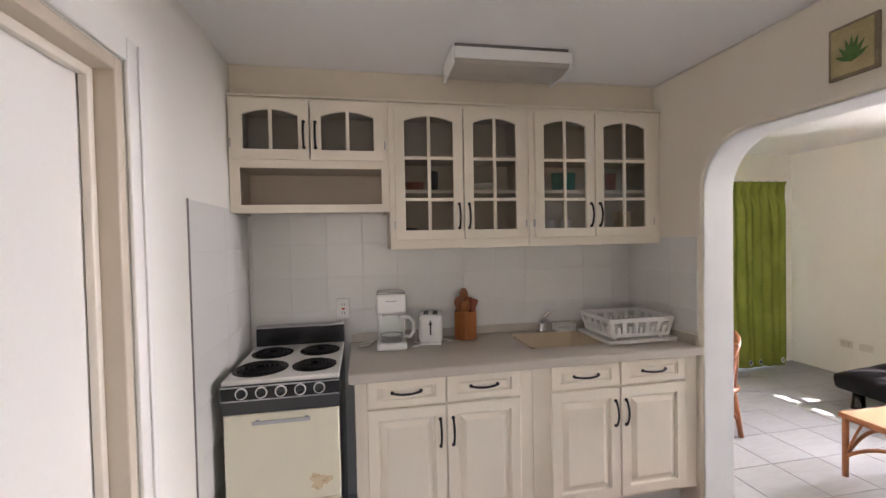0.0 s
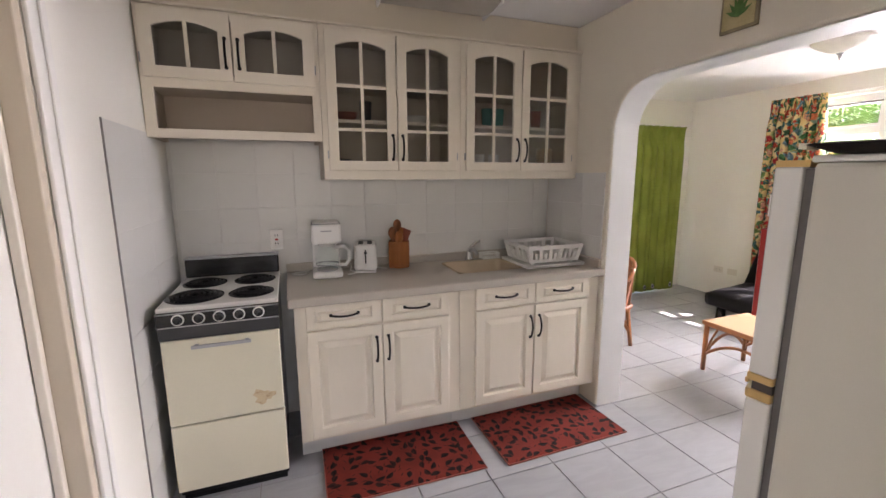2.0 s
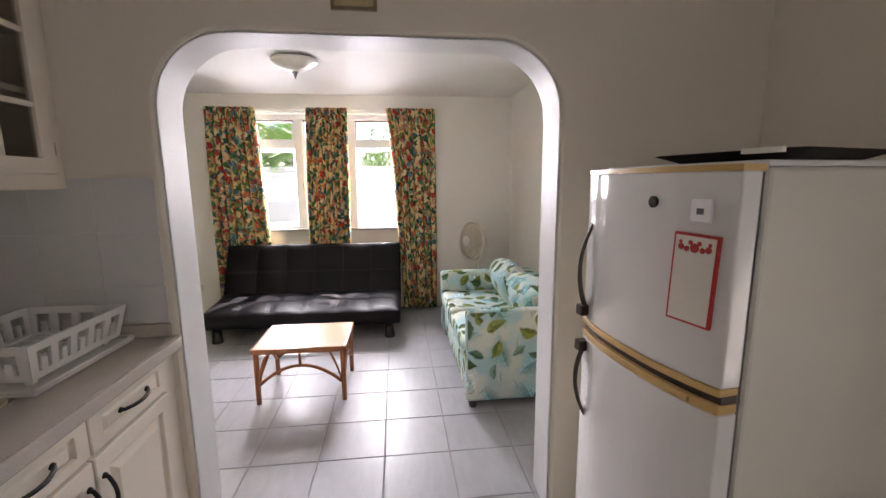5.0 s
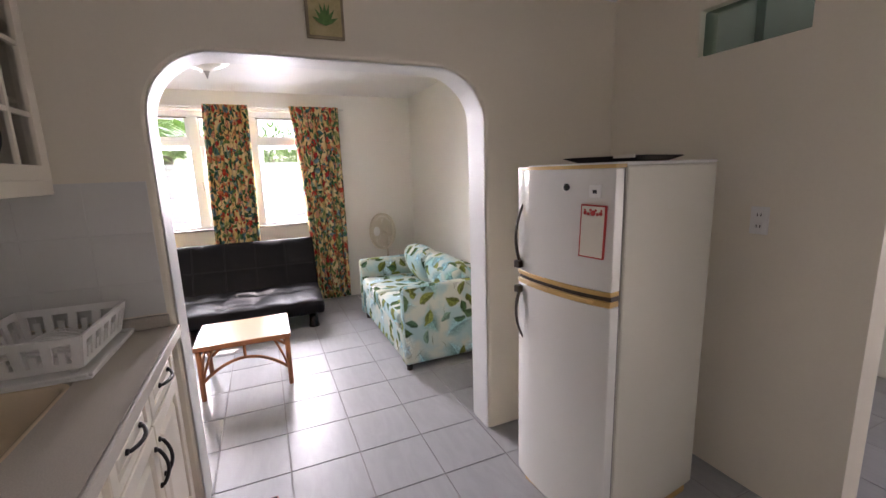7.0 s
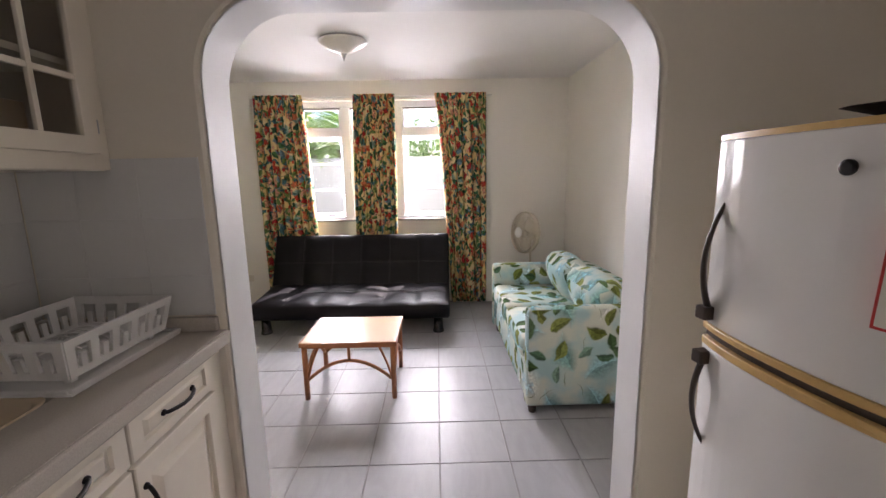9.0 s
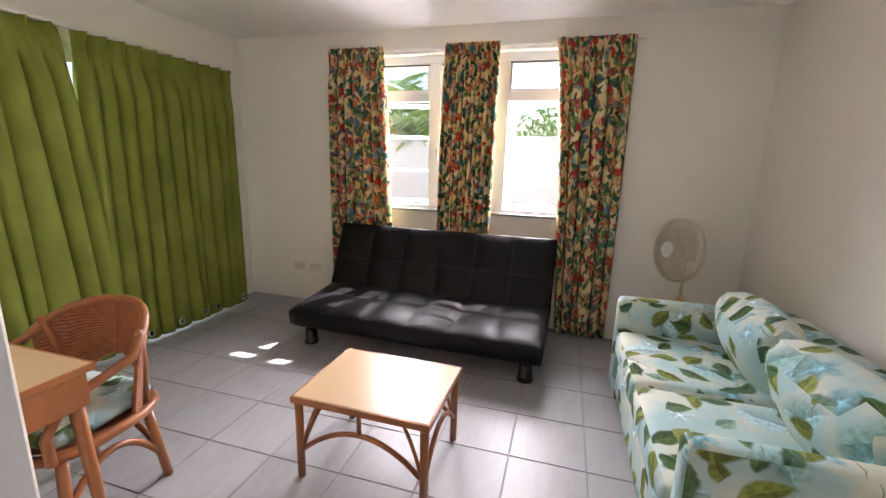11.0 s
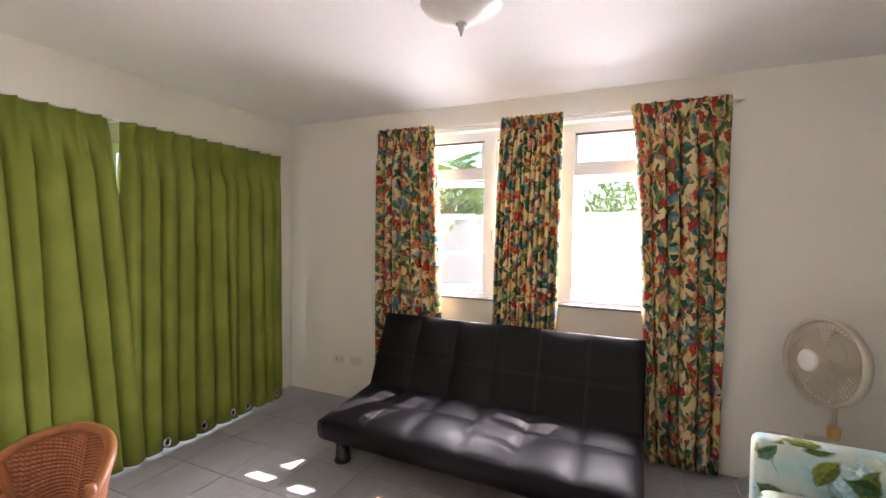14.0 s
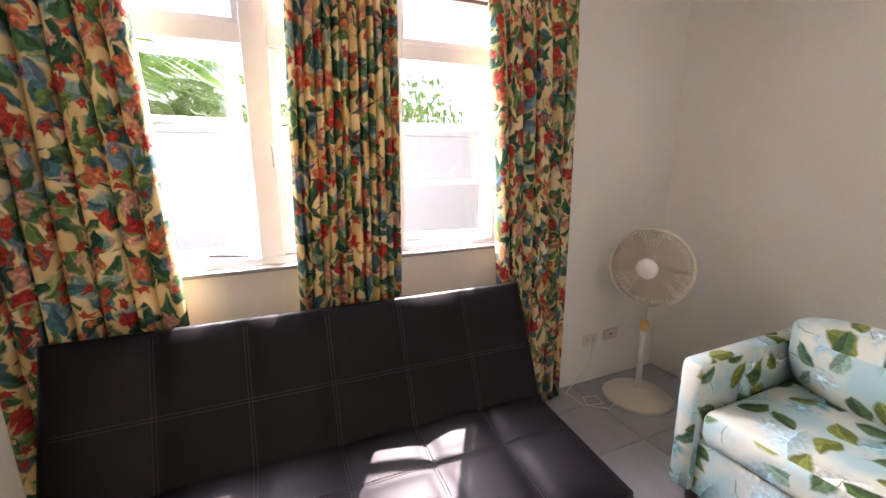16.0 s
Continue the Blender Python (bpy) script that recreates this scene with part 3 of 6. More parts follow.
part("window_frame", boxes((-0.399, -0.35, -2.08, -2.03, 0.852, 2.048), (0.5, 0.549, -2.08, -2.03, 0.852, 2.048), (-0.35, 0.5, -2.08, -2.03, 0.852, 0.9), (-0.35, 0.5, -2.08, -2.03, 2.0, 2.048)), M_WINFRAME, g)

# floor slab and its tiles are laid last; the slab
floor = single("floor", boxes((KX0 - 0.13, LX1 + 0.2, -2.12, LY1 + 0.15, -0.1, -0.004)), M_FGROUT, "glossy white marbled ceramic floor tiles", "floor", "structure")

# ---- kitchen ----
def pull(bm, p0, p1, out, r=0.0055):
    """A bowed bar handle from p0 to p1 standing off by the vector out."""
    p0, p1, out = Vector(p0), Vector(p1), Vector(out)
    pts = [p0] + [p + out * 0.35 for p in arc(p0.lerp(p1, 0.03), p0.lerp(p1, 0.97), out * 0.6, 12)] + [p1]
    tube(bm, pts, r, 8)
    for p in (p0, p1):
        lathe(bm, [(0.009, 0), (0.008, 0.006), (0.005, 0.008)], p, 10, out)
    return bm


def glazed_door(parent, x0, x1, z0, z1, rows, handle_x, y=0.0):
    """A cream door with an arched top, glass panes and bars; rows: heights of the cross bars."""
    t0, t1 = y - 0.021, y - 0.001
    st, br, top, rise, bar = 0.052, 0.05, 0.05, 0.028, 0.016
    n, a, b = 10, x0 + st, x1 - st
    curve = [(b - (b - a) * i / n, z1 - top - rise * (2 * i / n - 1) ** 2) for i in range(n + 1)]
    hole = [(a, z0 + br), (b, z0 + br)] + curve
    rim = [(x0, z0), (x1, z0)] + [(x1, z1)] + [(p[0], z1) for p in curve[1:-1]] + [(x0, z1)]
    bm = bmesh.new()
    vs = rings(bm, [[(p, d, q) for p, q in loop] for loop, d in ((rim, t1), (rim, t0), (hole, t0), (hole, t1))])
    for i in range(len(rim)):
        j = (i + 1) % len(rim)
        bm.faces.new((vs[3][i], vs[3][j], vs[0][j], vs[0][i]))
    mid = (a + b) / 2
    door = part("door", bm, M_CAB, parent, "cream door with small arched glass panes", bevel=0.003)
    part("glazing_bar", boxes((mid - bar / 2, mid + bar / 2, t0 + 0.003, t1 - 0.004, z0 + br, z1 - top + 0.002), bevel=0.002), M_CAB, door)
    for z in rows:
        part("glazing_bar", boxes((a, mid - bar / 2, t0 + 0.004, t1 - 0.004, z - bar / 2, z + bar / 2), bevel=0.002), M_CAB, door)
        part("glazing_bar", boxes((mid + bar / 2, b, t0 + 0.004, t1 - 0.004, z - bar / 2, z + bar / 2), bevel=0.002), M_CAB, door)
    cuts = [z0 + br] + list(rows) + [z1 - top - rise * 0.25]
    for c0, c1 in zip(cuts, cuts[1:]):
        for e0, e1 in ((a, mid), (mid, b)):
            part("pane", boxes((e0 - 0.004, e1 + 0.004, t1 - 0.009, t1 - 0.006, c0 - 0.004, c1 + 0.004)), M_CABGLASS, door)
    zz = z0 + 0.06
    part("handle", pull(bmesh.new(), (handle_x, t0, zz), (handle_x, t0, zz + 0.125), (0, -0.03, 0)), M_IRON, door, "black bowed iron handle", smooth=True)
    part("hinge", boxes(((x0 - 0.006 if handle_x > mid else x1 + 0.001), (x0 - 0.001 if handle_x > mid else x1 + 0.006), t0 + 0.002, t1, z0 + 0.06, z0 + 0.10)), M_STEEL, door)
    return door


def panel_door(parent, x0, x1, z0, z1, handle_x, y=0.0):
    """A raised and fielded panel door."""
    t0, t1 = y - 0.02, y - 0.001
    bm = bmesh.new()
    def loop(g, d):
        return [(x0 + g, d, z0 + g), (x1 - g, d, z0 + g), (x1 - g, d, z1 - g), (x0 + g, d, z1 - g)]
    vs = rings(bm, [loop(0, t1), loop(0, t0 + 0.003), loop(0.003, t0), loop(0.048, t0), loop(0.051, t0 + 0.004), loop(0.054, t0 + 0.013), loop(0.062, t0 + 0.014), loop(0.086, t0 + 0.002), loop(0.089, t0 + 0.001)])
    bm.faces.new(vs[-1])
    bm.faces.new(vs[0])
    door = part("door", bm, M_CAB, parent, "cream raised-panel door")
    zz = z1 - 0.19
    part("handle", pull(bmesh.new(), (handle_x, t0, zz), (handle_x, t0, zz + 0.125), (0, -0.03, 0)), M_IRON, door, "black bowed iron handle", smooth=True)
    return door


def drawer(parent, x0, x1, z0, z1, y=0.0):
    t0, t1 = y - 0.02, y - 0.001
    bm = bmesh.new()
    def loop(g, h, d):
        return [(x0 + g, d, z0 + h), (x1 - g, d, z0 + h), (x1 - g, d, z1 - h), (x0 + g, d, z1 - h)]
    vs = rings(bm, [loop(0, 0, t1), loop(0, 0, t0 + 0.003), loop(0.003, 0.003, t0), loop(0.045, 0.029, t0), loop(0.048, 0.032, t0 + 0.009), loop(0.056, 0.036, t0 + 0.009), loop(0.068, 0.043, t0 + 0.002)])
    bm.faces.new(vs[-1])
    bm.faces.new(vs[0])
    dr = part("drawer", bm, M_CAB, parent, "cream panelled drawer front")
    m, zc = (x0 + x1) / 2, (z0 + z1) / 2 + 0.004
    part("handle", pull(bmesh.new(), (m - 0.065, t0, zc), (m + 0.065, t0, zc), (0, -0.028, -0.004)), M_IRON, dr, "black bowed iron handle", smooth=True)
    return dr


UY = 2.42  # face of the wall cabinets
def carcass(c, x0, x1, z0, z1, depth=0.30):
    """The box of a wall cabinet, panel by panel."""
    back = UY + depth
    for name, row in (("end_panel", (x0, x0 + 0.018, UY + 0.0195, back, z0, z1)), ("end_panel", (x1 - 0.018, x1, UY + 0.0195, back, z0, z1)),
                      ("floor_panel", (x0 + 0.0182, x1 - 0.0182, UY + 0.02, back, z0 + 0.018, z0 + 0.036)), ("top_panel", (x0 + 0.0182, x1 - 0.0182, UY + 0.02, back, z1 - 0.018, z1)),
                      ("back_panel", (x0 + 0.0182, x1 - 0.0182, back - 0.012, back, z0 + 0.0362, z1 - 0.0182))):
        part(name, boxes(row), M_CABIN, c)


def face_frame(x0, x1, z0, z1, openings):
    """Front frame with openings (a, b, c, d)."""
    bm = bmesh.new()
    xs = sorted({x0, x1, *[o[0] for o in openings], *[o[1] for o in openings]})
    zs = sorted({z0, z1, *[o[2] for o in openings], *[o[3] for o in openings]})
    for a, b in zip(xs, xs[1:]):
        for c, e in zip(zs, zs[1:]):
            if not any(o[0] <= a and b <= o[1] and o[2] <= c and e <= o[3] for o in openings):
                box(bm, a, b, UY, UY + 0.019, c, e)
    bmesh.ops.remove_doubles(bm, verts=bm.verts, dist=1e-5)
    return bm


CABLABEL = "cream painted wall cabinet with arched glass doors"
# over the stove: two glazed doors above an open shelf
c = thing("wall_cabinet", "cream painted wall cabinet with open shelf below glass doors", "cabinet", pose(0, 0, 0), group="wall cabinets")
carcass(c, -0.515, 0.245, 1.635, 2.199)
part("face_frame", face_frame(-0.516, 0.246, 1.634, 2.199, [(-0.47, 0.21, 1.675, 1.855), (-0.47, 0.21, 1.92, 2.16)]), M_CAB, c, bevel=0.002)
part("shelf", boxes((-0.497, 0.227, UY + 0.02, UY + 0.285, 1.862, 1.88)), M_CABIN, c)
part("cornice", boxes((-0.516, 0.246, UY - 0.012, UY + 0.05, 2.2, 2.212), bevel=0.003), M_CAB, c)
glazed_door(c, -0.50, -0.140, 1.893, 2.185, [], -0.165, UY)
glazed_door(c, -0.134, 0.226, 1.893, 2.185, [], -0.110, UY)
part("side_panel", boxes((0.2462, 0.2485, UY, UY + 0.3, 1.634, 2.199)), M_CAB, c)
for x0, x1, xs in ((0.25, 1.012, (0.277, 0.637, 0.643, 0.985)), (1.013, 1.828, (1.044, 1.399, 1.405, 1.772))):
    c = thing("wall_cabinet", CABLABEL, "cabinet", pose(0, 0, 0), group="wall cabinets")
    carcass(c, x0 + 0.001, x1 - 0.001, 1.441, 2.199)
    part("face_frame", face_frame(x0, x1, 1.44, 2.199, [(xs[0] + 0.03, xs[3] - 0.03, 1.51, 2.15)]), M_CAB, c, bevel=0.002)
    part("bottom_panel", boxes((x0, x1, UY + 0.02, UY + 0.3, 1.438, 1.4405)), M_CAB, c)
    part("cornice", boxes((x0, x1, UY - 0.012, UY + 0.05, 2.2, 2.212), bevel=0.003), M_CAB, c)
    for z in (1.735,):
        part("shelf", boxes((x0 + 0.02, x1 - 0.02, UY + 0.03, UY + 0.285, z, z + 0.018)), M_CAB, c)
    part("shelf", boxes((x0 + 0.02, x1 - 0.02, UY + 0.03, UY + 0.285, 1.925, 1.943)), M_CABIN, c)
    glazed_door(c, xs[0], xs[1], 1.487, 2.178, (1.697, 1.912), xs[1] - 0.024, UY)
    glazed_door(c, xs[2], xs[3], 1.487, 2.178, (1.697, 1.912), xs[2] + 0.024, UY)


# crockery behind the glass
def bowl(x, y, z, r, h, mat, label):
    b = bmesh.new()
    lathe(b, [(r * 0.45, 0), (r * 0.75, h * 0.25), (r, h), (r * 0.94, h), (r * 0.7, h * 0.3), (r * 0.4, h * 0.12)], (0, 0, 0), 20)
    o = single("bowl", b, mat, label, "bowl", smooth=True, group="crockery")
    o.location = (x, y, z)
def tumbler(x, y, z, r, h, mat, label):
    b = bmesh.new()
    lathe(b, [(r * 0.8, 0), (r, h), (r * 0.93, h), (r * 0.74, 0.008)], (0, 0, 0), 16)
    o = single("cup", b, mat, label, "cup", smooth=True, group="crockery")
    o.location = (x, y, z)
for x, z, r, h, mat, lab in ((0.36, 1.478, 0.055, 0.075, M_SOIL, "dark bowl on the cabinet floor"), (0.75, 1.478, 0.06, 0.04, M_SOIL, "dark shallow bowl on the cabinet floor"),
                             (0.88, 1.478, 0.05, 0.035, M_SOIL, "dark shallow bowl on the cabinet floor"), (-0.40, 1.881, 0.06, 0.05, M_SOIL, "dark bowl behind cabinet glass"), (0.12, 1.881, 0.07, 0.06, M_SOIL, "dark bowl behind cabinet glass"),
                             (0.40, 1.754, 0.06, 0.05, M_REDDISH, "brown bowl on a cabinet shelf"), (0.80, 1.754, 0.07, 0.045, M_WHITEDISH, "white bowl on a cabinet shelf")):
    bowl(x, 2.58, z, r, h, mat, lab)
for x, z, mat, lab in ((1.33, 1.754, M_TEAL, "teal glass cup on a cabinet shelf"), (1.25, 1.754, M_TEAL, "teal glass cup on a cabinet shelf"), (1.14, 1.754, M_REDDISH, "red-brown cup on a cabinet shelf"), (1.50, 1.754, M_REDDISH, "red-brown cup on a cabinet shelf"),
                       (1.60, 1.754, M_REDDISH, "red-brown cup on a cabinet shelf"), (0.50, 1.754, M_SOIL, "dark cup on a cabinet shelf"), (1.12, 1.478, M_WHITEDISH, "white cup on the cabinet floor"), (1.20, 1.478, M_WHITEDISH, "white cup on the cabinet floor"),
                       (1.30, 1.478, M_WHITEDISH, "white cup on the cabinet floor"), (1.48, 1.478, M_WHITEDISH, "white cup on the cabinet floor")):
    tumbler(x, 2.56, z, 0.036, 0.11, mat, lab)
bm = bmesh.new()
box(bm, -0.05, 0.05, -0.02, 0.02, 0, 0.16, bevel=0.006)
o = single("jar", bm, M_TABLETOP, "tan food box behind cabinet glass", "box")
o.location = (1.70, 2.60, 1.478)

# base units
BY = 2.15
def base_unit(x0, x1, splits, y=BY):
    c = thing("base_cabinet", "cream base cabinet with drawers over panelled doors", "cabinet", pose(0, 0, 0), group="base cabinets")
    for name, row in (("end_panel", (x0, x0 + 0.018, y + 0.019, 2.72, 0.145, 0.858)), ("end_panel", (x1 - 0.018, x1, y + 0.019, 2.72, 0.145, 0.858)),
                      ("floor_panel", (x0 + 0.0182, x1 - 0.0182, y + 0.019, 2.72, 0.145, 0.163)), ("front_frame", (x0, x1, y, y + 0.0188, 0.145, 0.858))):
        part(name, boxes(row), M_CAB, c, bevel=0.0015)
    part("plinth", boxes((x0, x1, y + 0.12, y + 0.14, 0.0, 0.1445)), M_WTILE, c, "recessed grey tiled plinth")
    for a, b, inner in splits:
        drawer(c, a, b, 0.735, 0.853, y)
        panel_door(c, a, b, 0.165, 0.722, inner, y)
    return c
base_unit(0.055, 0.90, ((0.107, 0.466, 0.440), (0.474, 0.833, 0.500)))
base_unit(0.902, 1.826, ((0.993, 1.362, 1.337), (1.370, 1.742, 1.395)))

# worktop with a cut-out for the sink
S0, S1, S2, S3 = 0.965, 1.40, 2.31, 2.64
W0, W1, W2, W3 = 0.03, 1.829, 2.118, 2.729
wt = thing("worktop", "grey-beige speckled laminate worktop with upstand", "worktop", pose(0, 0, 0))
bm = bmesh.new()
loop = [[bm.verts.new((x, y, z)) for x, y in q] for z in (0.86, 0.90) for q in (((W0, W2), (W1, W2), (W1, W3), (W0, W3)), ((S0, S2), (S1, S2), (S1, S3), (S0, S3)))]
for i in range(4):
    j = (i + 1) % 4
    for p, q in ((0, 1), (2, 3), (0, 2), (1, 3)):
        bm.faces.new((loop[p][i], loop[p][j], loop[q][j], loop[q][i]))
part("slab", bm, M_COUNTER, wt)
part("nosing", boxes((W0, W1, W2 - 0.012, W2 - 0.0003, 0.857, 0.8995), bevel=0.005), M_COUNTER, wt)
part("upstand", boxes((W0, W1, W3 - 0.02, W3 - 0.0005, 0.901, 0.95), (W1 - 0.02, W1 - 0.0005, W2 + 0.02, W3 - 0.0205, 0.901, 0.95), bevel=0.004), M_COUNTER, wt)

sk = thing("sink", "tan enamel kitchen sink set in the worktop", "sink", pose((S0 + S1) / 2, (S2 + S3) / 2, 0))
bm = bmesh.new()
hx, hy = (S1 - S0) / 2 - 0.002, (S3 - S2) / 2 - 0.002
def rr(hx, hy, r, z, n=6):
    out = []
    for cx, cy, a0 in ((hx - r, hy - r, 0), (-hx + r, hy - r, 90), (-hx + r, -hy + r, 180), (hx - r, -hy + r, 270)):
        for i in range(n + 1):
            a = radians(a0 + 90 * i / n)
            out.append((cx + r * math.cos(a), cy + r * math.sin(a), z))
    return out
loops = [rr(hx + 0.006, hy + 0.006, 0.06, 0.9015), rr(hx + 0.003, hy + 0.003, 0.06, 0.9045), rr(hx - 0.012, hy - 0.012, 0.055, 0.898), rr(hx - 0.025, hy - 0.025, 0.05, 0.78), rr(hx - 0.06, hy - 0.06, 0.04, 0.755)]
vs = [[bm.verts.new(p) for p in q] for q in loops]
for p, q in zip(vs, vs[1:]):
    for i in range(len(p)):
        bm.faces.new((p[i], p[(i + 1) % len(p)], q[(i + 1) % len(q)], q[i]))
bm.faces.new(vs[-1])
part("basin", bm, M_SINK, sk, smooth=True)
part("drain", lathe(bmesh.new(), [(0.03, 0), (0.032, 0.003), (0.02, 0.004), (0.012, 0.002)], (0.0, 0.02, 0.756), 20), M_CHROME, sk, "chrome drain", smooth=True)
tp = thing("tap", "small chrome mixer tap behind the sink", "tap", pose(1.19, 2.672, 0.9))
part("base", lathe(bmesh.new(), [(0.032, 0), (0.032, 0.01), (0.024, 0.02), (0.022, 0.055), (0.018, 0.07)], (0, 0, 0), 18), M_CHROME, tp, smooth=True)
part("spout", tube(bmesh.new(), [(0, 0, 0.05), (-0.005, -0.03, 0.075), (-0.008, -0.08, 0.085), (-0.01, -0.13, 0.07), (-0.01, -0.135, 0.055)], 0.014, 10, 0.012), M_STEEL, tp, smooth=True)
part("lever", tube(bmesh.new(), [(0, 0, 0.068), (0.012, -0.01, 0.095), (0.04, -0.025, 0.125), (0.06, -0.03, 0.13)], 0.012, 8, 0.007, flat=0.6), M_CHROME, tp, smooth=True)

# soap dish
bm = bmesh.new()
box(bm, -0.065, 0.065, -0.035, 0.035, 0, 0.008, bevel=0.003)
for s in (-1, 1):
    box(bm, -0.065, 0.065, s * 0.033 - 0.003, s * 0.033 + 0.003, 0.034, 0.042)
    box(bm, s * 0.063 - 0.003, s * 0.063 + 0.003, -0.0295, 0.0295, 0.034, 0.042)
    for i in range(8):
        x = -0.058 + i * 0.0166
        box(bm, x - 0.003, x + 0.003, s * 0.033 - 0.0025, s * 0.033 + 0.0025, 0.0075, 0.0345)
    for i in range(3):
        y = -0.018 + i * 0.018
        box(bm, s * 0.063 - 0.0025, s * 0.063 + 0.0025, y - 0.003, y + 0.003, 0.0075, 0.0345)
o = single("soap_basket", bm, M_WPLASTIC, "small white plastic slotted soap basket", "basket")
o.location = (1.335, 2.667, 0.901)

# dish rack and tray
dr = thing("dish_rack", "white plastic dish rack standing on a drip tray", "dish rack", pose(1.60, 2.43, 0.901, 0, 0, -1.5))
bm = bmesh.new()
box(bm, -0.205, 0.205, -0.17, 0.17, 0.0, 0.008, bevel=0.003)
for s in (-1, 1):
    box(bm, -0.205, 0.205, s * 0.168 - 0.006, s * 0.168 + 0.006, 0.0085, 0.02, bevel=0.003)
    box(bm, s * 0.202 - 0.006, s * 0.202 + 0.006, -0.1615, 0.1615, 0.0085, 0.02, bevel=0.003)
part("tray", bm, M_WPLASTIC, dr)
def rack_side(bm, p0, p1, q0, q1, holes):
    """A slanted side wall from the foot line p0-p1 to the rim q0-q1 with upright slots."""
    p0, p1, q0, q1 = map(Vector, (p0, p1, q0, q1))
    n = holes * 2 + 1
    nrm = (p1 - p0).cross(q0 - p0).normalized() * 0.004
    def quad(u0, u1, v0, v1):
        c = [p0.lerp(p1, u).lerp(q0.lerp(q1, u), v) for u, v in ((u0, v0), (u1, v0), (u1, v1), (u0, v1))]
        a = [bm.verts.new(x + nrm) for x in c]
        b = [bm.verts.new(x - nrm) for x in c]
        bm.faces.new(a)
        bm.faces.new(b[::-1])
        for i in range(4):
            j = (i + 1) % 4
            bm.faces.new((a[i], b[i], b[j], a[j]))
    quad(0, 1, 0, 0.2)
    quad(0, 1, 0.78, 1)
    w = 1 / (holes * 1.55 + 0.55)
    for i in range(holes + 1):
        u = i * 1.55 * w
        quad(u, u + 0.55 * w, 0.2, 0.78)
    for i in range(holes):
        u = i * 1.55 * w + 0.55 * w
        quad(u + 0.3 * w, u + 0.7 * w, 0.2, 0.55)
bm = bmesh.new()
zb, zt, bx, by, tx, ty = 0.03, 0.135, 0.172, 0.14, 0.195, 0.16
rack_side(bm, (-bx, -by, zb), (bx, -by, zb), (-tx, -ty, zt), (tx, -ty, zt), 5)
rack_side(bm, (bx, by, zb), (-bx, by, zb), (tx, ty, zt), (-tx, ty, zt), 5)
rack_side(bm, (-bx, by, zb), (-bx, -by, zb), (-tx, ty, zt), (-tx, -ty, zt), 4)
rack_side(bm, (bx, -by, zb), (bx, by, zb), (tx, -ty, zt), (tx, ty, zt), 4)
part("basket", bm, M_WPLASTIC, dr)
bm = bmesh.new()
for i in range(9):
    x = -bx + 0.03 + i * 0.028
    tube(bm, [(x, -by, zb)] + arc((x, -by + 0.03, zb), (x, by - 0.03, zb), (0, 0, 0.055), 8) + [(x, by, zb)], 0.003, 6)
for y in (-0.08, 0, 0.08):
    tube(bm, [(-bx, y, zb), (bx, y, zb)], 0.003, 6)
part("plate_wires", bm, M_WPLASTIC, dr, smooth=True)
for sx in (-1, 1):
    for sy in (-1, 1):
        part("foot", boxes((sx * 0.14 - 0.01, sx * 0.14 + 0.01, sy * 0.11 - 0.01, sy * 0.11 + 0.01, 0.0085, 0.034)), M_WPLASTIC, dr)

# coffee maker
cm = thing("coffee_maker", "white drip coffee maker with glass carafe", "coffee maker", pose(0.252, 2.572, 0.901, 0, 0, -3) @ Matrix.Scale(0.95, 4))
part("base", boxes((-0.085, 0.085, -0.12, 0.09, 0, 0.04), bevel=0.014), M_WPLASTIC, cm)
part("warming_plate", lathe(bmesh.new(), [(0.062, 0), (0.062, 0.006), (0.0, 0.006)], (0, -0.045, 0.0402), 24), M_STEEL, cm)
part("column", boxes((-0.08, 0.08, 0.03, 0.09, 0.0405, 0.2), bevel=0.012), M_WPLASTIC, cm)
part("filter_head", boxes((-0.083, 0.083, -0.1, 0.09, 0.2005, 0.315), bevel=0.014), M_WPLASTIC, cm)
part("lid", boxes((-0.076, 0.076, -0.085, 0.08, 0.3155, 0.322), bevel=0.003), M_WPLASTIC, cm)
part("lid_seam", boxes((-0.08, 0.08, -0.09, 0.084, 0.3140, 0.3158)), M_SLOT, cm)
bm = bmesh.new()
box(bm, -0.03, 0.03, -0.1015, -0.1, 0.272, 0.279)
part("logo_plate", bm, M_STEEL, cm)
part("carafe", lathe(bmesh.new(), [(0.045, 0.001), (0.05, 0.003), (0.064, 0.02), (0.068, 0.06), (0.058, 0.10), (0.046, 0.125), (0.049, 0.135)], (0, -0.045, 0.047), 24, close=False), M_GLASS, cm, "clear glass carafe", smooth=True)
part("carafe_lid", lathe(bmesh.new(), [(0.05, 0), (0.05, 0.012), (0.02, 0.018)], (0, -0.045, 0.1825), 20), M_WPLASTIC, cm, smooth=True)
part("carafe_band", lathe(bmesh.new(), [(0.0655, 0), (0.0675, 0.003), (0.0665, 0.007)], (0, -0.045, 0.072), 24, close=False), M_STEEL, cm, smooth=True)
part("carafe_handle", tube(bmesh.new(), [(0.045, -0.055, 0.175), (0.10, -0.08, 0.18), (0.125, -0.09, 0.155), (0.125, -0.09, 0.10), (0.105, -0.08, 0.07), (0.062, -0.06, 0.068)], 0.011, 10), M_WPLASTIC, cm, smooth=True)

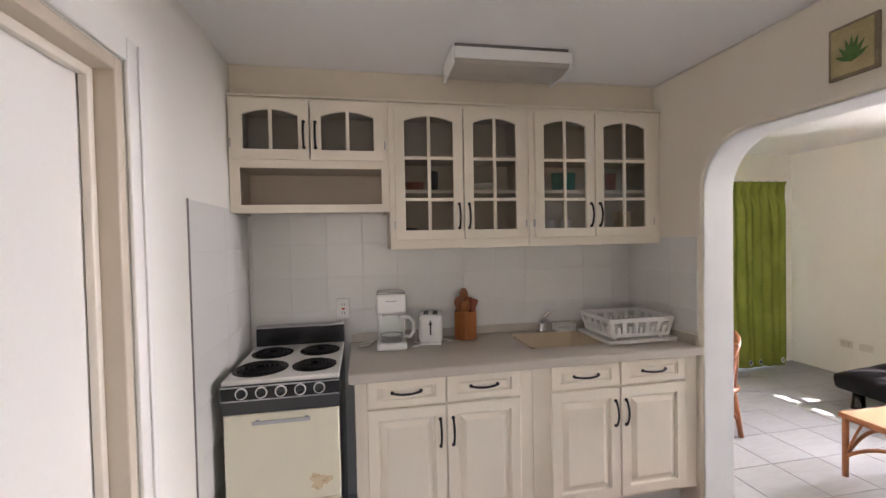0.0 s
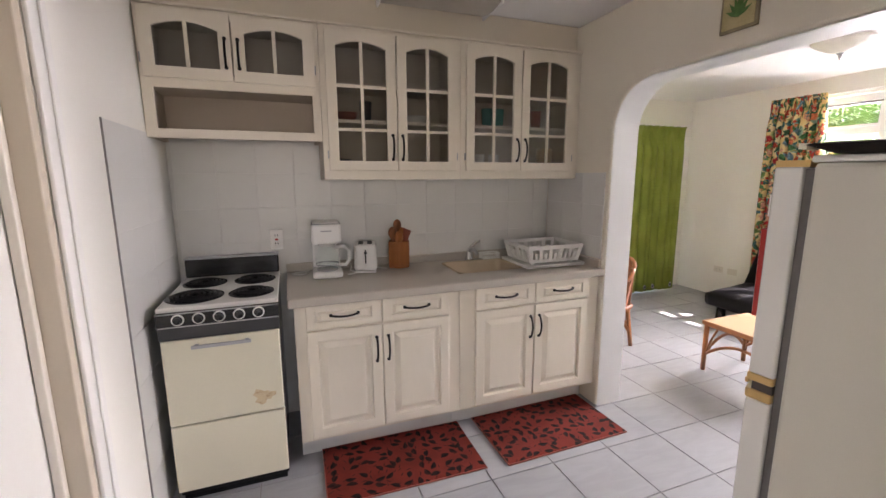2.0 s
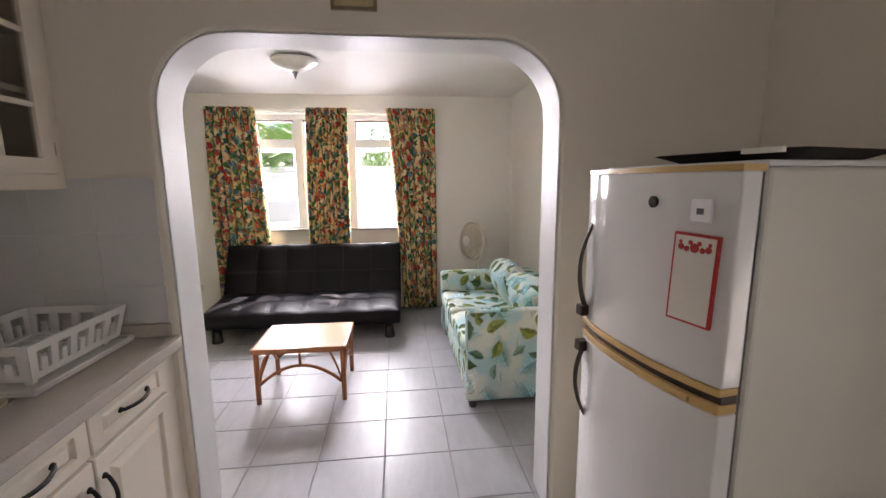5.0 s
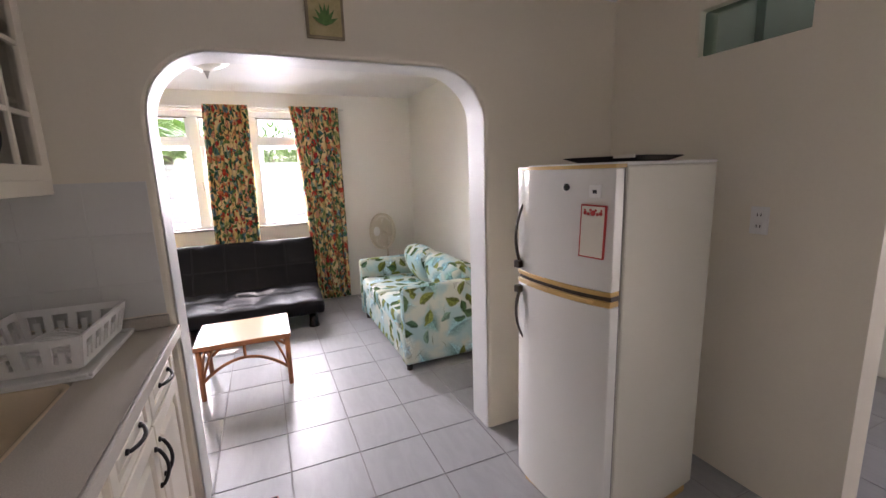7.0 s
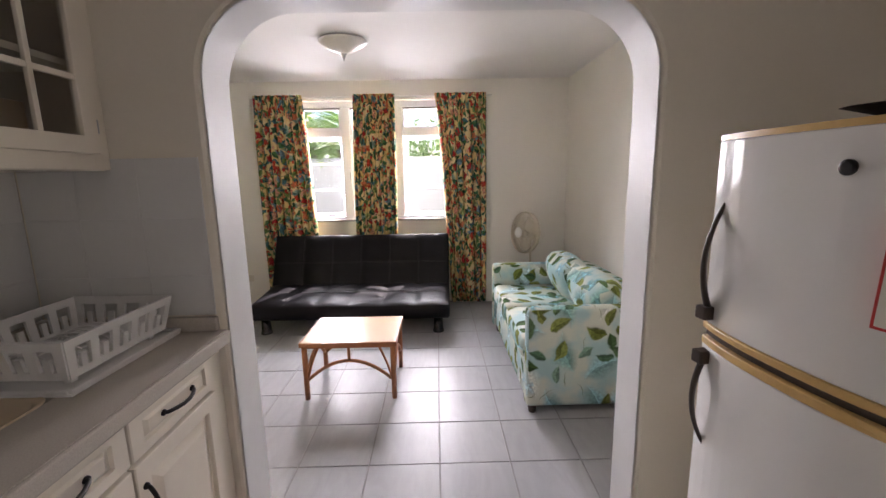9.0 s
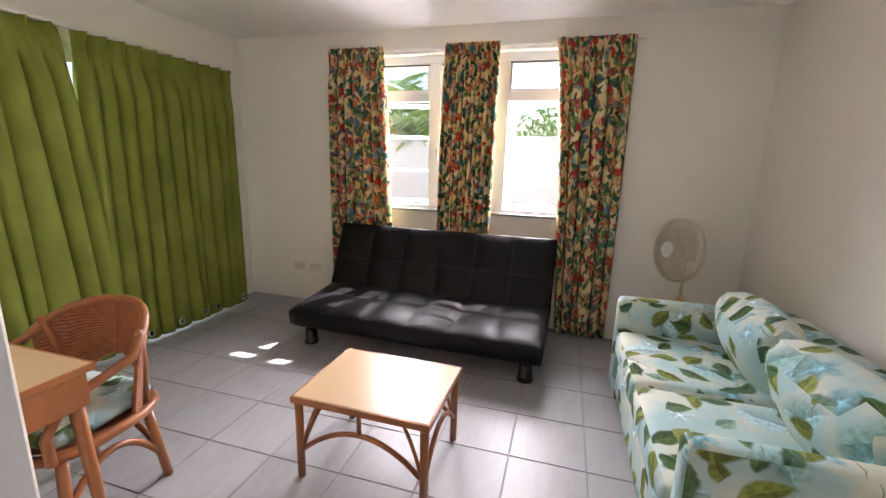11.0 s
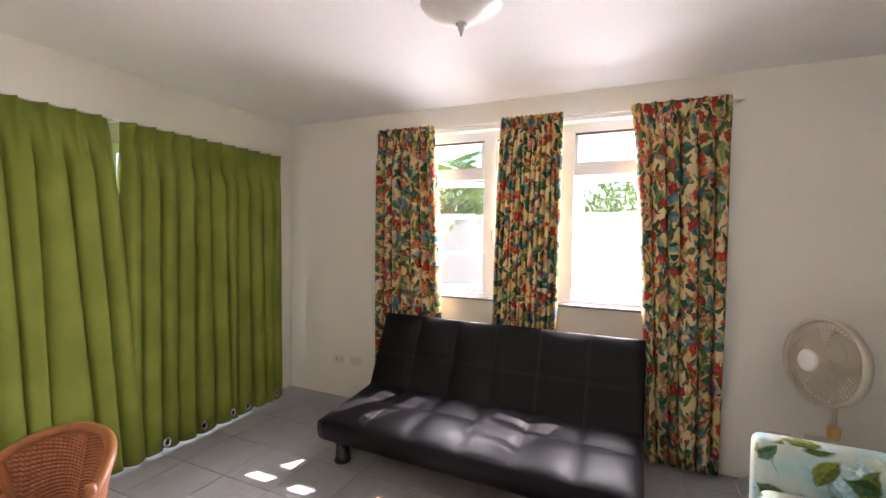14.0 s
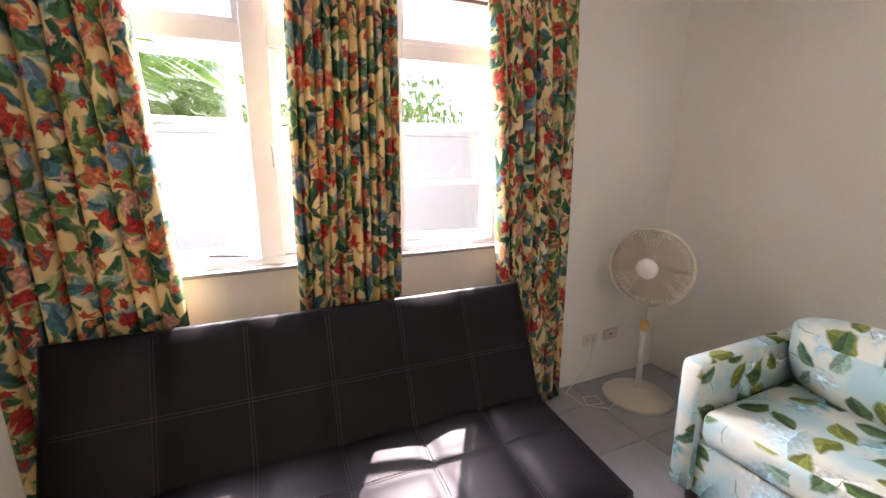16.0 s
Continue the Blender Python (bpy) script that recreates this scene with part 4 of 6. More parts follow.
# toaster, its short side to the room
ts = thing("toaster", "white two-slot toaster with rounded corners", "toaster", pose(0.478, 2.60, 0.901, 0, 0, -10))
part("shell", boxes((-0.066, 0.066, -0.09, 0.09, 0.014, 0.168), bevel=0.02), M_WPLASTIC, ts, smooth=False)
part("base", boxes((-0.060, 0.060, -0.082, 0.082, 0, 0.0135), bevel=0.004), M_WPLASTIC, ts)
for s in (-1, 1):
    part("slot", boxes((s * 0.026 - 0.014, s * 0.026 + 0.014, -0.062, 0.062, 0.1672, 0.1692)), M_SLOT, ts)
part("lever_slot", boxes((-0.004, 0.004, -0.0915, -0.089, 0.06, 0.14)), M_SLOT, ts)
part("lever", boxes((-0.009, 0.009, -0.104, -0.0916, 0.118, 0.127), bevel=0.003), M_BLACK, ts)
part("dial", lathe(bmesh.new(), [(0.012, 0), (0.011, 0.008), (0.003, 0.009)], (0.0, -0.09, 0.038), 14, (0, -1, 0)), M_WPLASTIC, ts)

# utensil crock with wooden spoons
ck = thing("utensil_crock", "square brown wooden crock full of wooden spoons", "utensil holder", pose(0.692, 2.63, 0.901, 0, 0, 12))
bm = bmesh.new()
prof = [(0.058, 0.0), (0.06, 0.004), (0.06, 0.155), (0.054, 0.158), (0.05, 0.15), (0.05, 0.01)]
lathe(bm, [(r * 1.2, h * 1.05) for r, h in prof], (0, 0, 0), 6, close=True)
part("crock", bm, M_CROCK, ck, bevel=0.004)
def spoon(x, y, tilt_x, tilt_y, length, head, mat, shape):
    b = bmesh.new()
    tube(b, [(0, 0, 0), (0, 0, length)], 0.007, 8, 0.008)
    if shape == "spoon":
        lathe(b, [(0.005, -0.008), (0.022, 0.012), (0.032, 0.038), (0.03, 0.06), (0.016, 0.078), (0.002, 0.082)], (0, 0, length), 12)
    else:
        prism(b, [(-0.012, length - 0.004), (0.012, length - 0.004), (0.038, length + 0.07), (-0.03, length + 0.085)], -0.004, 0.004, "y")
    o = part("spoon", b, mat, ck, smooth=shape == "spoon")
    o.matrix_basis = pose(x, y, 0.012, tilt_x, tilt_y, 20)
    o.scale = (1, 0.55, 1) if shape == "spoon" else (1, 1, 1)
spoon(0.0, 0.02, -2, 2, 0.20, 0, M_SPOON, "spoon")
spoon(-0.02, 0.0, 2, -10, 0.165, 0, M_SPOON, "spoon")
spoon(0.015, -0.01, 3, 9, 0.145, 0, M_REDDISH, "spatula")
spoon(-0.012, -0.022, 6, -6, 0.14, 0, M_CROCK, "spoon")
spoon(0.02, 0.015, -4, 5, 0.15, 0, M_CROCK, "spoon")

# cord lying on the worktop, and wall socket
single("power_cord", tube(bmesh.new(), [(0.40, 2.70, 0.93), (0.40, 2.66, 0.912), (0.385, 2.60, 0.907), (0.41, 2.56, 0.907), (0.40, 2.52, 0.907), (0.36, 2.50, 0.907)], 0.0045, 6), M_CORD, "white power cord lying on the worktop", "cord", smooth=True)
single("power_cord", tube(bmesh.new(), [(0.06, 2.62, 0.907), (0.10, 2.66, 0.907), (0.155, 2.67, 0.907), (0.13, 2.60, 0.907), (0.07, 2.585, 0.907), (0.06, 2.62, 0.910)], 0.005, 6), M_CORD, "white power cord coiled on the worktop", "cord", smooth=True)
single("power_cord", tube(bmesh.new(), [(0.53, 2.66, 0.907), (0.57, 2.61, 0.907), (0.60, 2.585, 0.907), (0.60, 2.57, 0.907), (0.57, 2.565, 0.907)], 0.0045, 6), M_CORD, "white power cord trailing behind the toaster", "cord", smooth=True)


def socket(name, label, m, mat, slots=True):
    s = thing(name, label, "socket", m, group="wall sockets")
    part("plate", boxes((-0.036, 0.036, 0.0, 0.006, -0.058, 0.058), bevel=0.003), mat, s)
    for z in (-0.024, 0.024):
        part("outlet", boxes((-0.016, 0.016, 0.0062, 0.0085, z - 0.015, z + 0.015), bevel=0.002), mat, s)
        if slots:
            for x in (-0.007, 0.007):
                part("slot", boxes((x - 0.0016, x + 0.0016, 0.0086, 0.0092, z - 0.006, z + 0.006)), M_SLOT, s)
    return s
s = socket("wall_socket", "white double wall socket above the stove", pose(-0.013, KY1 - 0.0075, 1.10, 0, 0, 180), M_WPLASTIC)
part("red_button", boxes((-0.008, 0.008, 0.0093, 0.012, -0.006, 0.004)), M_RED, s)
socket("wall_socket", "white double wall socket beside the fridge", pose(0.985, KY0 + 0.001, 1.23), M_WPLASTIC)

# stove
st = thing("stove", "almond electric stove with four coil burners", "stove", pose(-0.242, 2.40, 0))
part("body", boxes((-0.229, 0.229, -0.28, 0.315, 0.03, 0.90), bevel=0.004), M_BLACK, st, "black side panels")
part("cooktop", boxes((-0.236, 0.236, -0.315, 0.318, 0.9005, 0.922), bevel=0.006), M_STOVEW, st, "white enamel cooktop")
part("backguard", boxes((-0.232, 0.232, 0.25, 0.318, 0.9225, 1.02), bevel=0.006), M_BLACK, st, "black back panel")
part("backguard_cap", boxes((-0.234, 0.234, 0.246, 0.32, 1.0205, 1.028), bevel=0.002), M_STEEL, st)
for x, y, r in ((-0.115, -0.165, 0.106), (0.118, -0.165, 0.086), (-0.115, 0.095, 0.088), (0.118, 0.095, 0.088)):
    bu = part("burner", lathe(bmesh.new(), [(r + 0.012, 0.0), (r + 0.012, 0.004), (r + 0.002, 0.005), (r - 0.012, 0.001), (0.002, 0.001)], (x, y, 0.9222), 28), M_BLACK, st, "black drip pan", smooth=True)
    bm = bmesh.new()
    n = 90
    tube(bm, [(x + (0.018 + (r - 0.022) * i / n) * math.cos(i / n * 8 * math.pi), y + (0.018 + (r - 0.022) * i / n) * math.sin(i / n * 8 * math.pi), 0.932) for i in range(n + 1)], 0.005, 6)
    part("coil", bm, M_COIL, bu, "dark spiral heating coil", smooth=True)
cp = part("control_panel", boxes((-0.236, 0.236, -0.328, -0.2805, 0.842, 0.9), bevel=0.004), M_BLACK, st, "black control panel")
for i in range(5):
    x = -0.155 + i * 0.077
    kb = part("knob", lathe(bmesh.new(), [(0.023, 0), (0.023, 0.004), (0.016, 0.006), (0.014, 0.022), (0.002, 0.024)], (x, -0.328, 0.871), 18, (0, -1, 0)), M_BLACK, cp)
    part("dial_ring", lathe(bmesh.new(), [(0.0175, 0.0045), (0.0235, 0.0055), (0.0245, 0.0)], (x, -0.3285, 0.871), 22, (0, -1, 0), close=False), M_WHITEDISH, kb, "white dial ring")
part("panel_trim", boxes((-0.237, 0.237, -0.331, -0.3285, 0.896, 0.901), (-0.237, 0.237, -0.331, -0.3285, 0.839, 0.844)), M_STEEL, st)
part("vent_strip", boxes((-0.234, 0.234, -0.322, -0.2805, 0.782, 0.8385), bevel=0.003), M_DARKSTEEL, st, "dark ribbed metal strip")
dv = part("oven_door", boxes((-0.231, 0.231, -0.318, -0.2805, 0.392, 0.779), bevel=0.006), M_STOVE, st, "almond oven door with a rust stain")
part("oven_handle", boxes((-0.115, 0.115, -0.347, -0.338, 0.742, 0.757), (-0.105, -0.09, -0.338, -0.3182, 0.744, 0.755), (0.09, 0.105, -0.338, -0.3182, 0.744, 0.755), bevel=0.002), M_STEEL, dv)
bm = bmesh.new()
ring = []
for i in range(18):
    a = 2 * math.pi * i / 18
    r = 0.034 + 0.010 * math.sin(3 * a + 1) + 0.006 * math.sin(7 * a)
    ring.append((0.145 + 1.25 * r * math.cos(a), 0.468 + 0.95 * r * math.sin(a)))
prism(bm, ring, -0.3188, -0.3182, "y")
part("rust_stain", bm, M_RUST, dv, "brown rust stain")
part("drawer", boxes((-0.231, 0.231, -0.316, -0.2805, 0.07, 0.384), bevel=0.006), M_STOVE, st, "almond storage drawer")
part("plinth", boxes((-0.22, 0.22, -0.27, 0.29, 0.0, 0.03)), M_BLACK, st)

# fluorescent ceiling fitting
fl = thing("fluorescent_light", "white fluorescent ceiling fitting with prismatic cover", "ceiling light", pose(0.812, 2.20, CEIL, 0, 0, -1.0) @ Matrix.Scale(0.91, 4, (1, 0, 0)))
# dark plate painted in as the shadow gap between fitting and ceiling
part("mounting_plate", boxes((-0.30, 0.30, -0.11, 0.11, -0.014, 0.0)), M_GASKET_SHADOW, fl, "dark plate painted as the shadow gap at the ceiling")
part("housing", boxes((-0.305, 0.305, -0.115, 0.115, -0.05, -0.0142), bevel=0.004), M_WPLASTIC, fl)
part("end_cap", boxes((-0.318, -0.3055, -0.12, 0.12, -0.10, -0.014), bevel=0.004), M_WPLASTIC, fl)
part("end_cap", boxes((0.3055, 0.318, -0.12, 0.12, -0.10, -0.014), bevel=0.004), M_WPLASTIC, fl)
bm = bmesh.new()
prism(bm, [(-0.112, -0.0505)] + [(-0.10 + 0.2 * i / 12, -0.096 + 0.012 * (2 * i / 12 - 1) ** 2) for i in range(13)] + [(0.112, -0.0505)], -0.305, 0.305, "x")
part("diffuser", bm, M_DIFF, fl, "ribbed cream plastic diffuser", smooth=False)
part("trim", boxes((-0.305, 0.305, -0.122, -0.1155, -0.07, -0.03), (-0.305, 0.305, 0.1155, 0.122, -0.062, -0.018), bevel=0.002), M_WPLASTIC, fl)

# small picture over the opening
pc = thing("picture", "small square picture of a green plant, rough frame", "picture", pose(KX1 - 0.0005, 1.432, 2.13, 0, 0, 0))
part("board", boxes((-0.012, 0.0, -0.078, 0.078, -0.095, 0.095), bevel=0.003), M_PICFRAME, pc)
part("print", boxes((-0.0155, -0.0125, -0.066, 0.066, -0.083, 0.083)), M_PICTURE, pc)
bm = bmesh.new()
for a in (-70, -45, -20, 0, 22, 48, 72):
    k = radians(a)
    tip = (math.sin(k) * 0.055, -0.04 + math.cos(k) * 0.085)
    nx, nz = math.cos(k) * 0.008, -math.sin(k) * 0.008
    mid = (tip[0] * 0.5, (-0.04 + tip[1]) / 2)
    prism(bm, [(0, -0.045), (mid[0] + nx, mid[1] + nz), tip, (mid[0] - nx, mid[1] - nz)], -0.0175 - 0.0001 * a / 70, -0.0157, "x")
part("painted_plant", bm, M_PICGREEN, pc)

# fridge, turned a little from the wall
FRIDGE = pose(0.953, 0.643, 0, 0, 0, 7)
fr = thing("fridge", "white two-door fridge with yellowed trim", "fridge", FRIDGE)
FW = 0.480
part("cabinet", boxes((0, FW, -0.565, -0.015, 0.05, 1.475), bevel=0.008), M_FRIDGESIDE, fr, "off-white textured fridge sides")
part("top_cap", boxes((0.0, FW, -0.565, -0.01, 1.4755, 1.488), bevel=0.004), M_FRIDGE, fr)
part("gasket", boxes((0.010, FW - 0.010, -0.0145, -0.0005, 0.07, 1.465)), M_GASKET_SHADOW, fr, "grey door gasket")
def bowed(x0, x1, z0, z1, y0, bulge, skin=0.03):
    """A door slab whose front bulges outwards."""
    n = 16
    pts = [(x0, y0)] + [(x0 + (x1 - x0) * i / n, y0 + skin + bulge * (1 - abs(2 * i / n - 1) ** 2.4)) for i in range(n + 1)] + [(x1, y0)]
    return prism(bmesh.new(), pts, z0, z1, "z")
for z0, z1 in ((1.047, 1.468), (0.075, 0.991)):
    part("door", bowed(0.0, FW, z0, z1, 0.0, 0.032, 0.045), M_FRIDGE, fr, "glossy white bowed door", bevel=0.004)
part("band", bowed(0.001, FW - 0.001, 0.9915, 1.012, 0.001, 0.033, 0.047), M_GOLDPL, fr, "yellowed plastic trim band", bevel=0.003)
part("band", bowed(0.001, FW - 0.001, 1.030, 1.0465, 0.001, 0.033, 0.047), M_GOLDPL, fr, "yellowed plastic trim band", bevel=0.003)
part("band_gap", bowed(0.004, FW - 0.004, 1.0122, 1.0298, 0.001, 0.030, 0.037), M_BROWNPL, fr)
part("top_trim", bowed(0.001, FW - 0.001, 1.4682, 1.4805, -0.0095, 0.03, 0.0545), M_GOLDPL, fr, "yellowed top trim")
part("badge", boxes((0.05, 0.15, 0.0665, 0.074, 1.0, 1.012), bevel=0.002), M_GOLDPL, fr)
for z0, z1, b0 in ((1.075, 1.335, 1), (0.74, 0.965, -1)):
    lo, hi = (z0, z1) if b0 > 0 else (z1, z0)
    bm = tube(bmesh.new(), arc((FW - 0.026, 0.055, lo), (FW - 0.040, 0.050, hi), (0.004, 0.030, 0.0), 14), 0.0105, 10, 0.006, flat=0.75)
    h = part("handle", bm, M_BROWNPL, fr, "dark brown bowed handle", smooth=True)
    part("handle_mount", boxes((FW - 0.042, FW - 0.01, 0.04, 0.08, lo - 0.016, lo + 0.016), bevel=0.004), M_BROWNPL, h)
part("plinth", boxes((0.015, FW - 0.015, -0.54, 0.012, 0.0, 0.0495)), M_GOLDPL, fr, "yellowed toe grille")
part("magnet", lathe(bmesh.new(), [(0.013, 0), (0.013, 0.006), (0.009, 0.008)], (0.18, 0.0745, 1.405), 16, (0, 1, 0)), M_BLACK, fr)
b = part("square_magnet", boxes((0.04, 0.09, 0.061, 0.0665, 1.37, 1.415), bevel=0.002), M_WPLASTIC, fr)
part("print", boxes((0.057, 0.073, 0.0667, 0.0677, 1.385, 1.397)), M_SLOT, b)
pad = thing("memo_pad", "white memo pad with red border stuck on fridge", "memo pad", FRIDGE @ pose(0.068, 0.0635, 1.255, 0, -2, 12))
part("board", boxes((-0.046, 0.046, 0.001, 0.010, -0.092, 0.092), bevel=0.001), M_RED, pad)
part("sheet", boxes((-0.041, 0.041, 0.0102, 0.0112, -0.087, 0.087)), M_PAPER, pad)
bm = bmesh.new()
for cx, cz, r in ((0, 0.064, 0.010), (-0.016, 0.061, 0.006), (0.016, 0.061, 0.006), (-0.009, 0.074, 0.005), (0.009, 0.074, 0.005), (-0.028, 0.064, 0.007), (0.028, 0.064, 0.007), (-0.03, 0.074, 0.004), (0.03, 0.074, 0.004)):
    lathe(bm, [(r, 0), (r * 0.6, 0.0008)], (cx, 0.0114, cz), 8, (0, 1, 0))
part("printed_flower", bm, M_RED, pad)
# dark tray lying on the fridge
tr = thing("tray", "dark brown shallow tray lying on the fridge", "tray", FRIDGE @ pose(0.125, -0.15, 1.489, 0, 0, 8))
bm = bmesh.new()
loops = [rr(0.12, 0.12, 0.02, 0.0), rr(0.16, 0.16, 0.03, 0.016), rr(0.155, 0.155, 0.03, 0.018), rr(0.115, 0.115, 0.02, 0.006)]
vs = [[bm.verts.new(p) for p in q] for q in loops]
for p, q in zip(vs, vs[1:]):
    for i in range(len(p)):
        bm.faces.new((p[i], p[(i + 1) % len(p)], q[(i + 1) % len(q)], q[i]))
bm.faces.new(vs[0][::-1])
bm.faces.new(vs[-1])
part("tray_body", bm, M_TRAY, tr, smooth=False)
part("tag", boxes((-0.13, -0.06, 0.158, 0.17, 0.010, 0.020)), M_PAPER, tr, "small cream tag")

# rugs in front of the units
def rug(x0, x1, y0, y1, turn, label):
    r = thing("rug", label, "rug", pose((x0 + x1) / 2, (y0 + y1) / 2, 0.001, 0, 0, turn), group="kitchen rugs")
    a, b = (x1 - x0) / 2, (y1 - y0) / 2
    box_uv(part("rug_cloth", boxes((-a, a, -b, b, 0, 0.009), bevel=0.003), M_RUG, r), x0, y0)
    bm = bmesh.new()
    tube(bm, [(-a, -b, 0.005), (a, -b, 0.005), (a, b, 0.005), (-a, b, 0.005), (-a, -b, 0.005)], 0.0045, 6)
    part("hem", bm, M_REDDISH, r)
    return r
rug(1.03, 1.80, 1.815, 2.265, 1.0, "rust-red rug with dark leaves before the sink")
rug(0.15, 0.925, 1.84, 2.265, -1.0, "rust-red rug with dark leaves beside the stove")

# ---- living room ----
def cloth(u0t, u1t, u0b, u1b, z0, z1, folds, amp, seed, room, header=0.09, nz=30, full=1.9, flare=1.0):
    """A hanging pinch-pleated curtain in local axes: u along x, its round folds standing out along y by the sign room; top and bottom extents differ."""
    rng = random.Random(seed)
    ph = [rng.uniform(-0.36, 0.36) for _ in range(folds + 2)]
    ph[0] = ph[folds] = 0.0
    am = [rng.uniform(0.7, 1.2) for _ in range(folds + 2)]
    nu = folds * 18
    bm = bmesh.new()
    lay = bm.loops.layers.uv.new("print")
    wide = (u1t - u0t) * full
    at = {}
    grid = []
    for j in range(nz + 1):
        v = (j / nz) ** 1.4
        z = z1 - (z1 - z0) * v
        drop = z1 - z
        lo = u0t + (u0b - u0t) * v ** 0.7
        hi = u1t + (u1b - u1t) * v ** 0.7
        pitch = (hi - lo) / folds
        g = min(1.0, drop / header)
        e = min(1.0, max(0.0, (drop - header) / 0.22))
        e = e * e * (3 - 2 * e)
        row = []
        for i in range(nu + 1):
            s = i / nu
            k = s * folds
            q = min(folds, int(k))
            f = k - q
            f = f * f * (3 - 2 * f)
            a = am[q] * (1 - f) + am[q + 1] * f
            kk = k - 0.5 + (ph[q] * (1 - f) + ph[q + 1] * f) * v
            d = abs(kk - round(kk))
            fold = abs(math.cos(math.pi * kk)) ** 0.55
            pinch = math.exp(-(d / (0.20 - 0.11 * g)) ** 2) * (0.85 - 0.25 * g) + (0.22 * math.cos(6 * math.pi * kk) * math.exp(-(d / 0.2) ** 2) * (1 - g) if g < 1 else 0)
            y = amp * (a * fold * e + 0.06 * math.sin(3 * math.pi * kk + seed) * e) - amp * 0.5 + (0.062 * pinch * flare + 0.3 * amp) * (1 - e)
            sway = 0.012 * math.sin(3.1 * s + 2.2 * v + seed) * v
            p = bm.verts.new((lo + (hi - lo) * s + sway + 0.10 * pitch * math.sin(2 * math.pi * kk) * e * min(1.0, 8 * s, 8 * (1 - s)), y * room, z))
            at[p] = (s * wide + seed * 0.37, z)
            row.append(p)
        grid.append(row)
    for a, b in zip(grid, grid[1:]):
        for i in range(nu):
            face = bm.faces.new((a[i], a[i + 1], b[i + 1], b[i]))
            for c in face.loops:
                c[lay].uv = at[c.vert]
    return bm


def hang(thing_ob, bm, mat, name="cloth"):
    o = part(name, bm, mat, thing_ob, smooth=True)
    md = o.modifiers.new("thickness", "SOLIDIFY")
    md.thickness = 0.002
    return o


# lime green curtains over the north sliding door: two panels
GY = 4.085
for (a, b, c, e, folds, seed, eyes) in ((3.517, 4.745, 3.51, 4.745, 11, 3, (3.72, 3.97, 4.20, 4.33, 4.62)), (2.42, 3.450, 2.40, 3.64, 9, 8, (2.75, 3.10, 3.35))):
    g = thing("green_curtain", "lime green pleated floor-length curtain with bottom eyelets", "curtain", pose(0, GY, 0), group="green curtains")
    hang(g, cloth(a, b, c, e, 0.014, 2.045, folds, 0.082, seed, -1), M_GREEN)
    for x in eyes:
        e1 = part("eyelet", lathe(bmesh.new(), [(0.016, -0.003), (0.029, -0.003), (0.031, 0.0), (0.029, 0.004), (0.016, 0.003), (0.016, -0.003)], (x, -0.062, 0.078), 18, (0.25, -1, 0.1), close=False), M_CHROME, g, "shiny metal eyelet", smooth=True)
        # closed dark disc painted as the shade inside the eyelet
        part("eyelet_hole", lathe(bmesh.new(), [(0.0155, -0.002), (0.0155, 0.001)], (x, -0.062, 0.078), 14, (0.25, -1, 0.1)), M_SLOT, e1, "dark disc drawn for the shade in the eyelet")
single("curtain_track", boxes((2.40, 4.76, GY - 0.012, GY + 0.012, 2.046, 2.066), bevel=0.003), M_WPLASTIC, "white curtain track above the green curtains", "curtain track")
for bx in (2.6, 3.5, 4.5):
    single("track_bracket", boxes((bx, bx + 0.03, GY + 0.0121, LY1 - 0.001, 2.05, 2.066)), M_WPLASTIC, "white bracket holding the curtain track", "bracket")

# sliding door behind the green curtains
g = thing("door_2", "white framed sliding glass door behind the curtains", "sliding door", pose(0, LY1, 0), kind="structure")
part("frame", boxes((SX0 + 0.001, SX0 + 0.05, 0.02, 0.1, 0, SH - 0.001), (SX1 - 0.05, SX1 - 0.001, 0.02, 0.1, 0, SH - 0.001), (SX0 + 0.05, SX1 - 0.05, 0.02, 0.1, SH - 0.05, SH - 0.001), (SX0 + 0.05, SX1 - 0.05, 0.02, 0.1, 0, 0.03)), M_WINFRAME, g)
for i in range(2):
    x0 = SX0 + 0.05 + i * 1.035
    x1 = x0 + 1.035
    y = 0.035 + 0.03 * i
    part("sash", boxes((x0, x0 + 0.05, y, y + 0.025, 0.031, SH - 0.051), (x1 - 0.05, x1, y, y + 0.025, 0.031, SH - 0.051), (x0 + 0.05, x1 - 0.05, y, y + 0.025, 0.031, 0.09), (x0 + 0.05, x1 - 0.05, y, y + 0.025, SH - 0.11, SH - 0.051)), M_WINFRAME, g)
    p = part("pane", boxes((x0 + 0.05, x1 - 0.05, y + 0.009, y + 0.015, 0.09, SH - 0.11)), M_GLASS, g)
    p.visible_shadow = False

# east window: three lights with fanlights over them, outer two casements ajar
wd = thing("window_1", "white painted window with two casements standing ajar", "window", pose(LX1 + 0.075, 0, 0), kind="structure")
F0, F1 = 0.0, 0.055
ML0, ML1, MR0, MR1 = 2.290, 2.385, 1.735, 1.835
TZ0, TZ1 = 1.825, 1.895
part("window_frame", boxes((F0, F1, WY0 + 0.001, WY0 + 0.06, WZ0, WZ1 - 0.001), (F0, F1, WY1 - 0.06, WY1 - 0.001, WZ0, WZ1 - 0.001), (F0, F1, WY0 + 0.06, WY1 - 0.06, WZ1 - 0.06, WZ1 - 0.001), (F0, F1, WY0 + 0.06, WY1 - 0.06, WZ0, WZ0 + 0.035), bevel=0.003), M_WINFRAME, wd)
part("mullion", boxes((F0 - 0.004, F1, ML0, ML1, WZ0 + 0.036, WZ1 - 0.061), bevel=0.004), M_WINFRAME, wd)
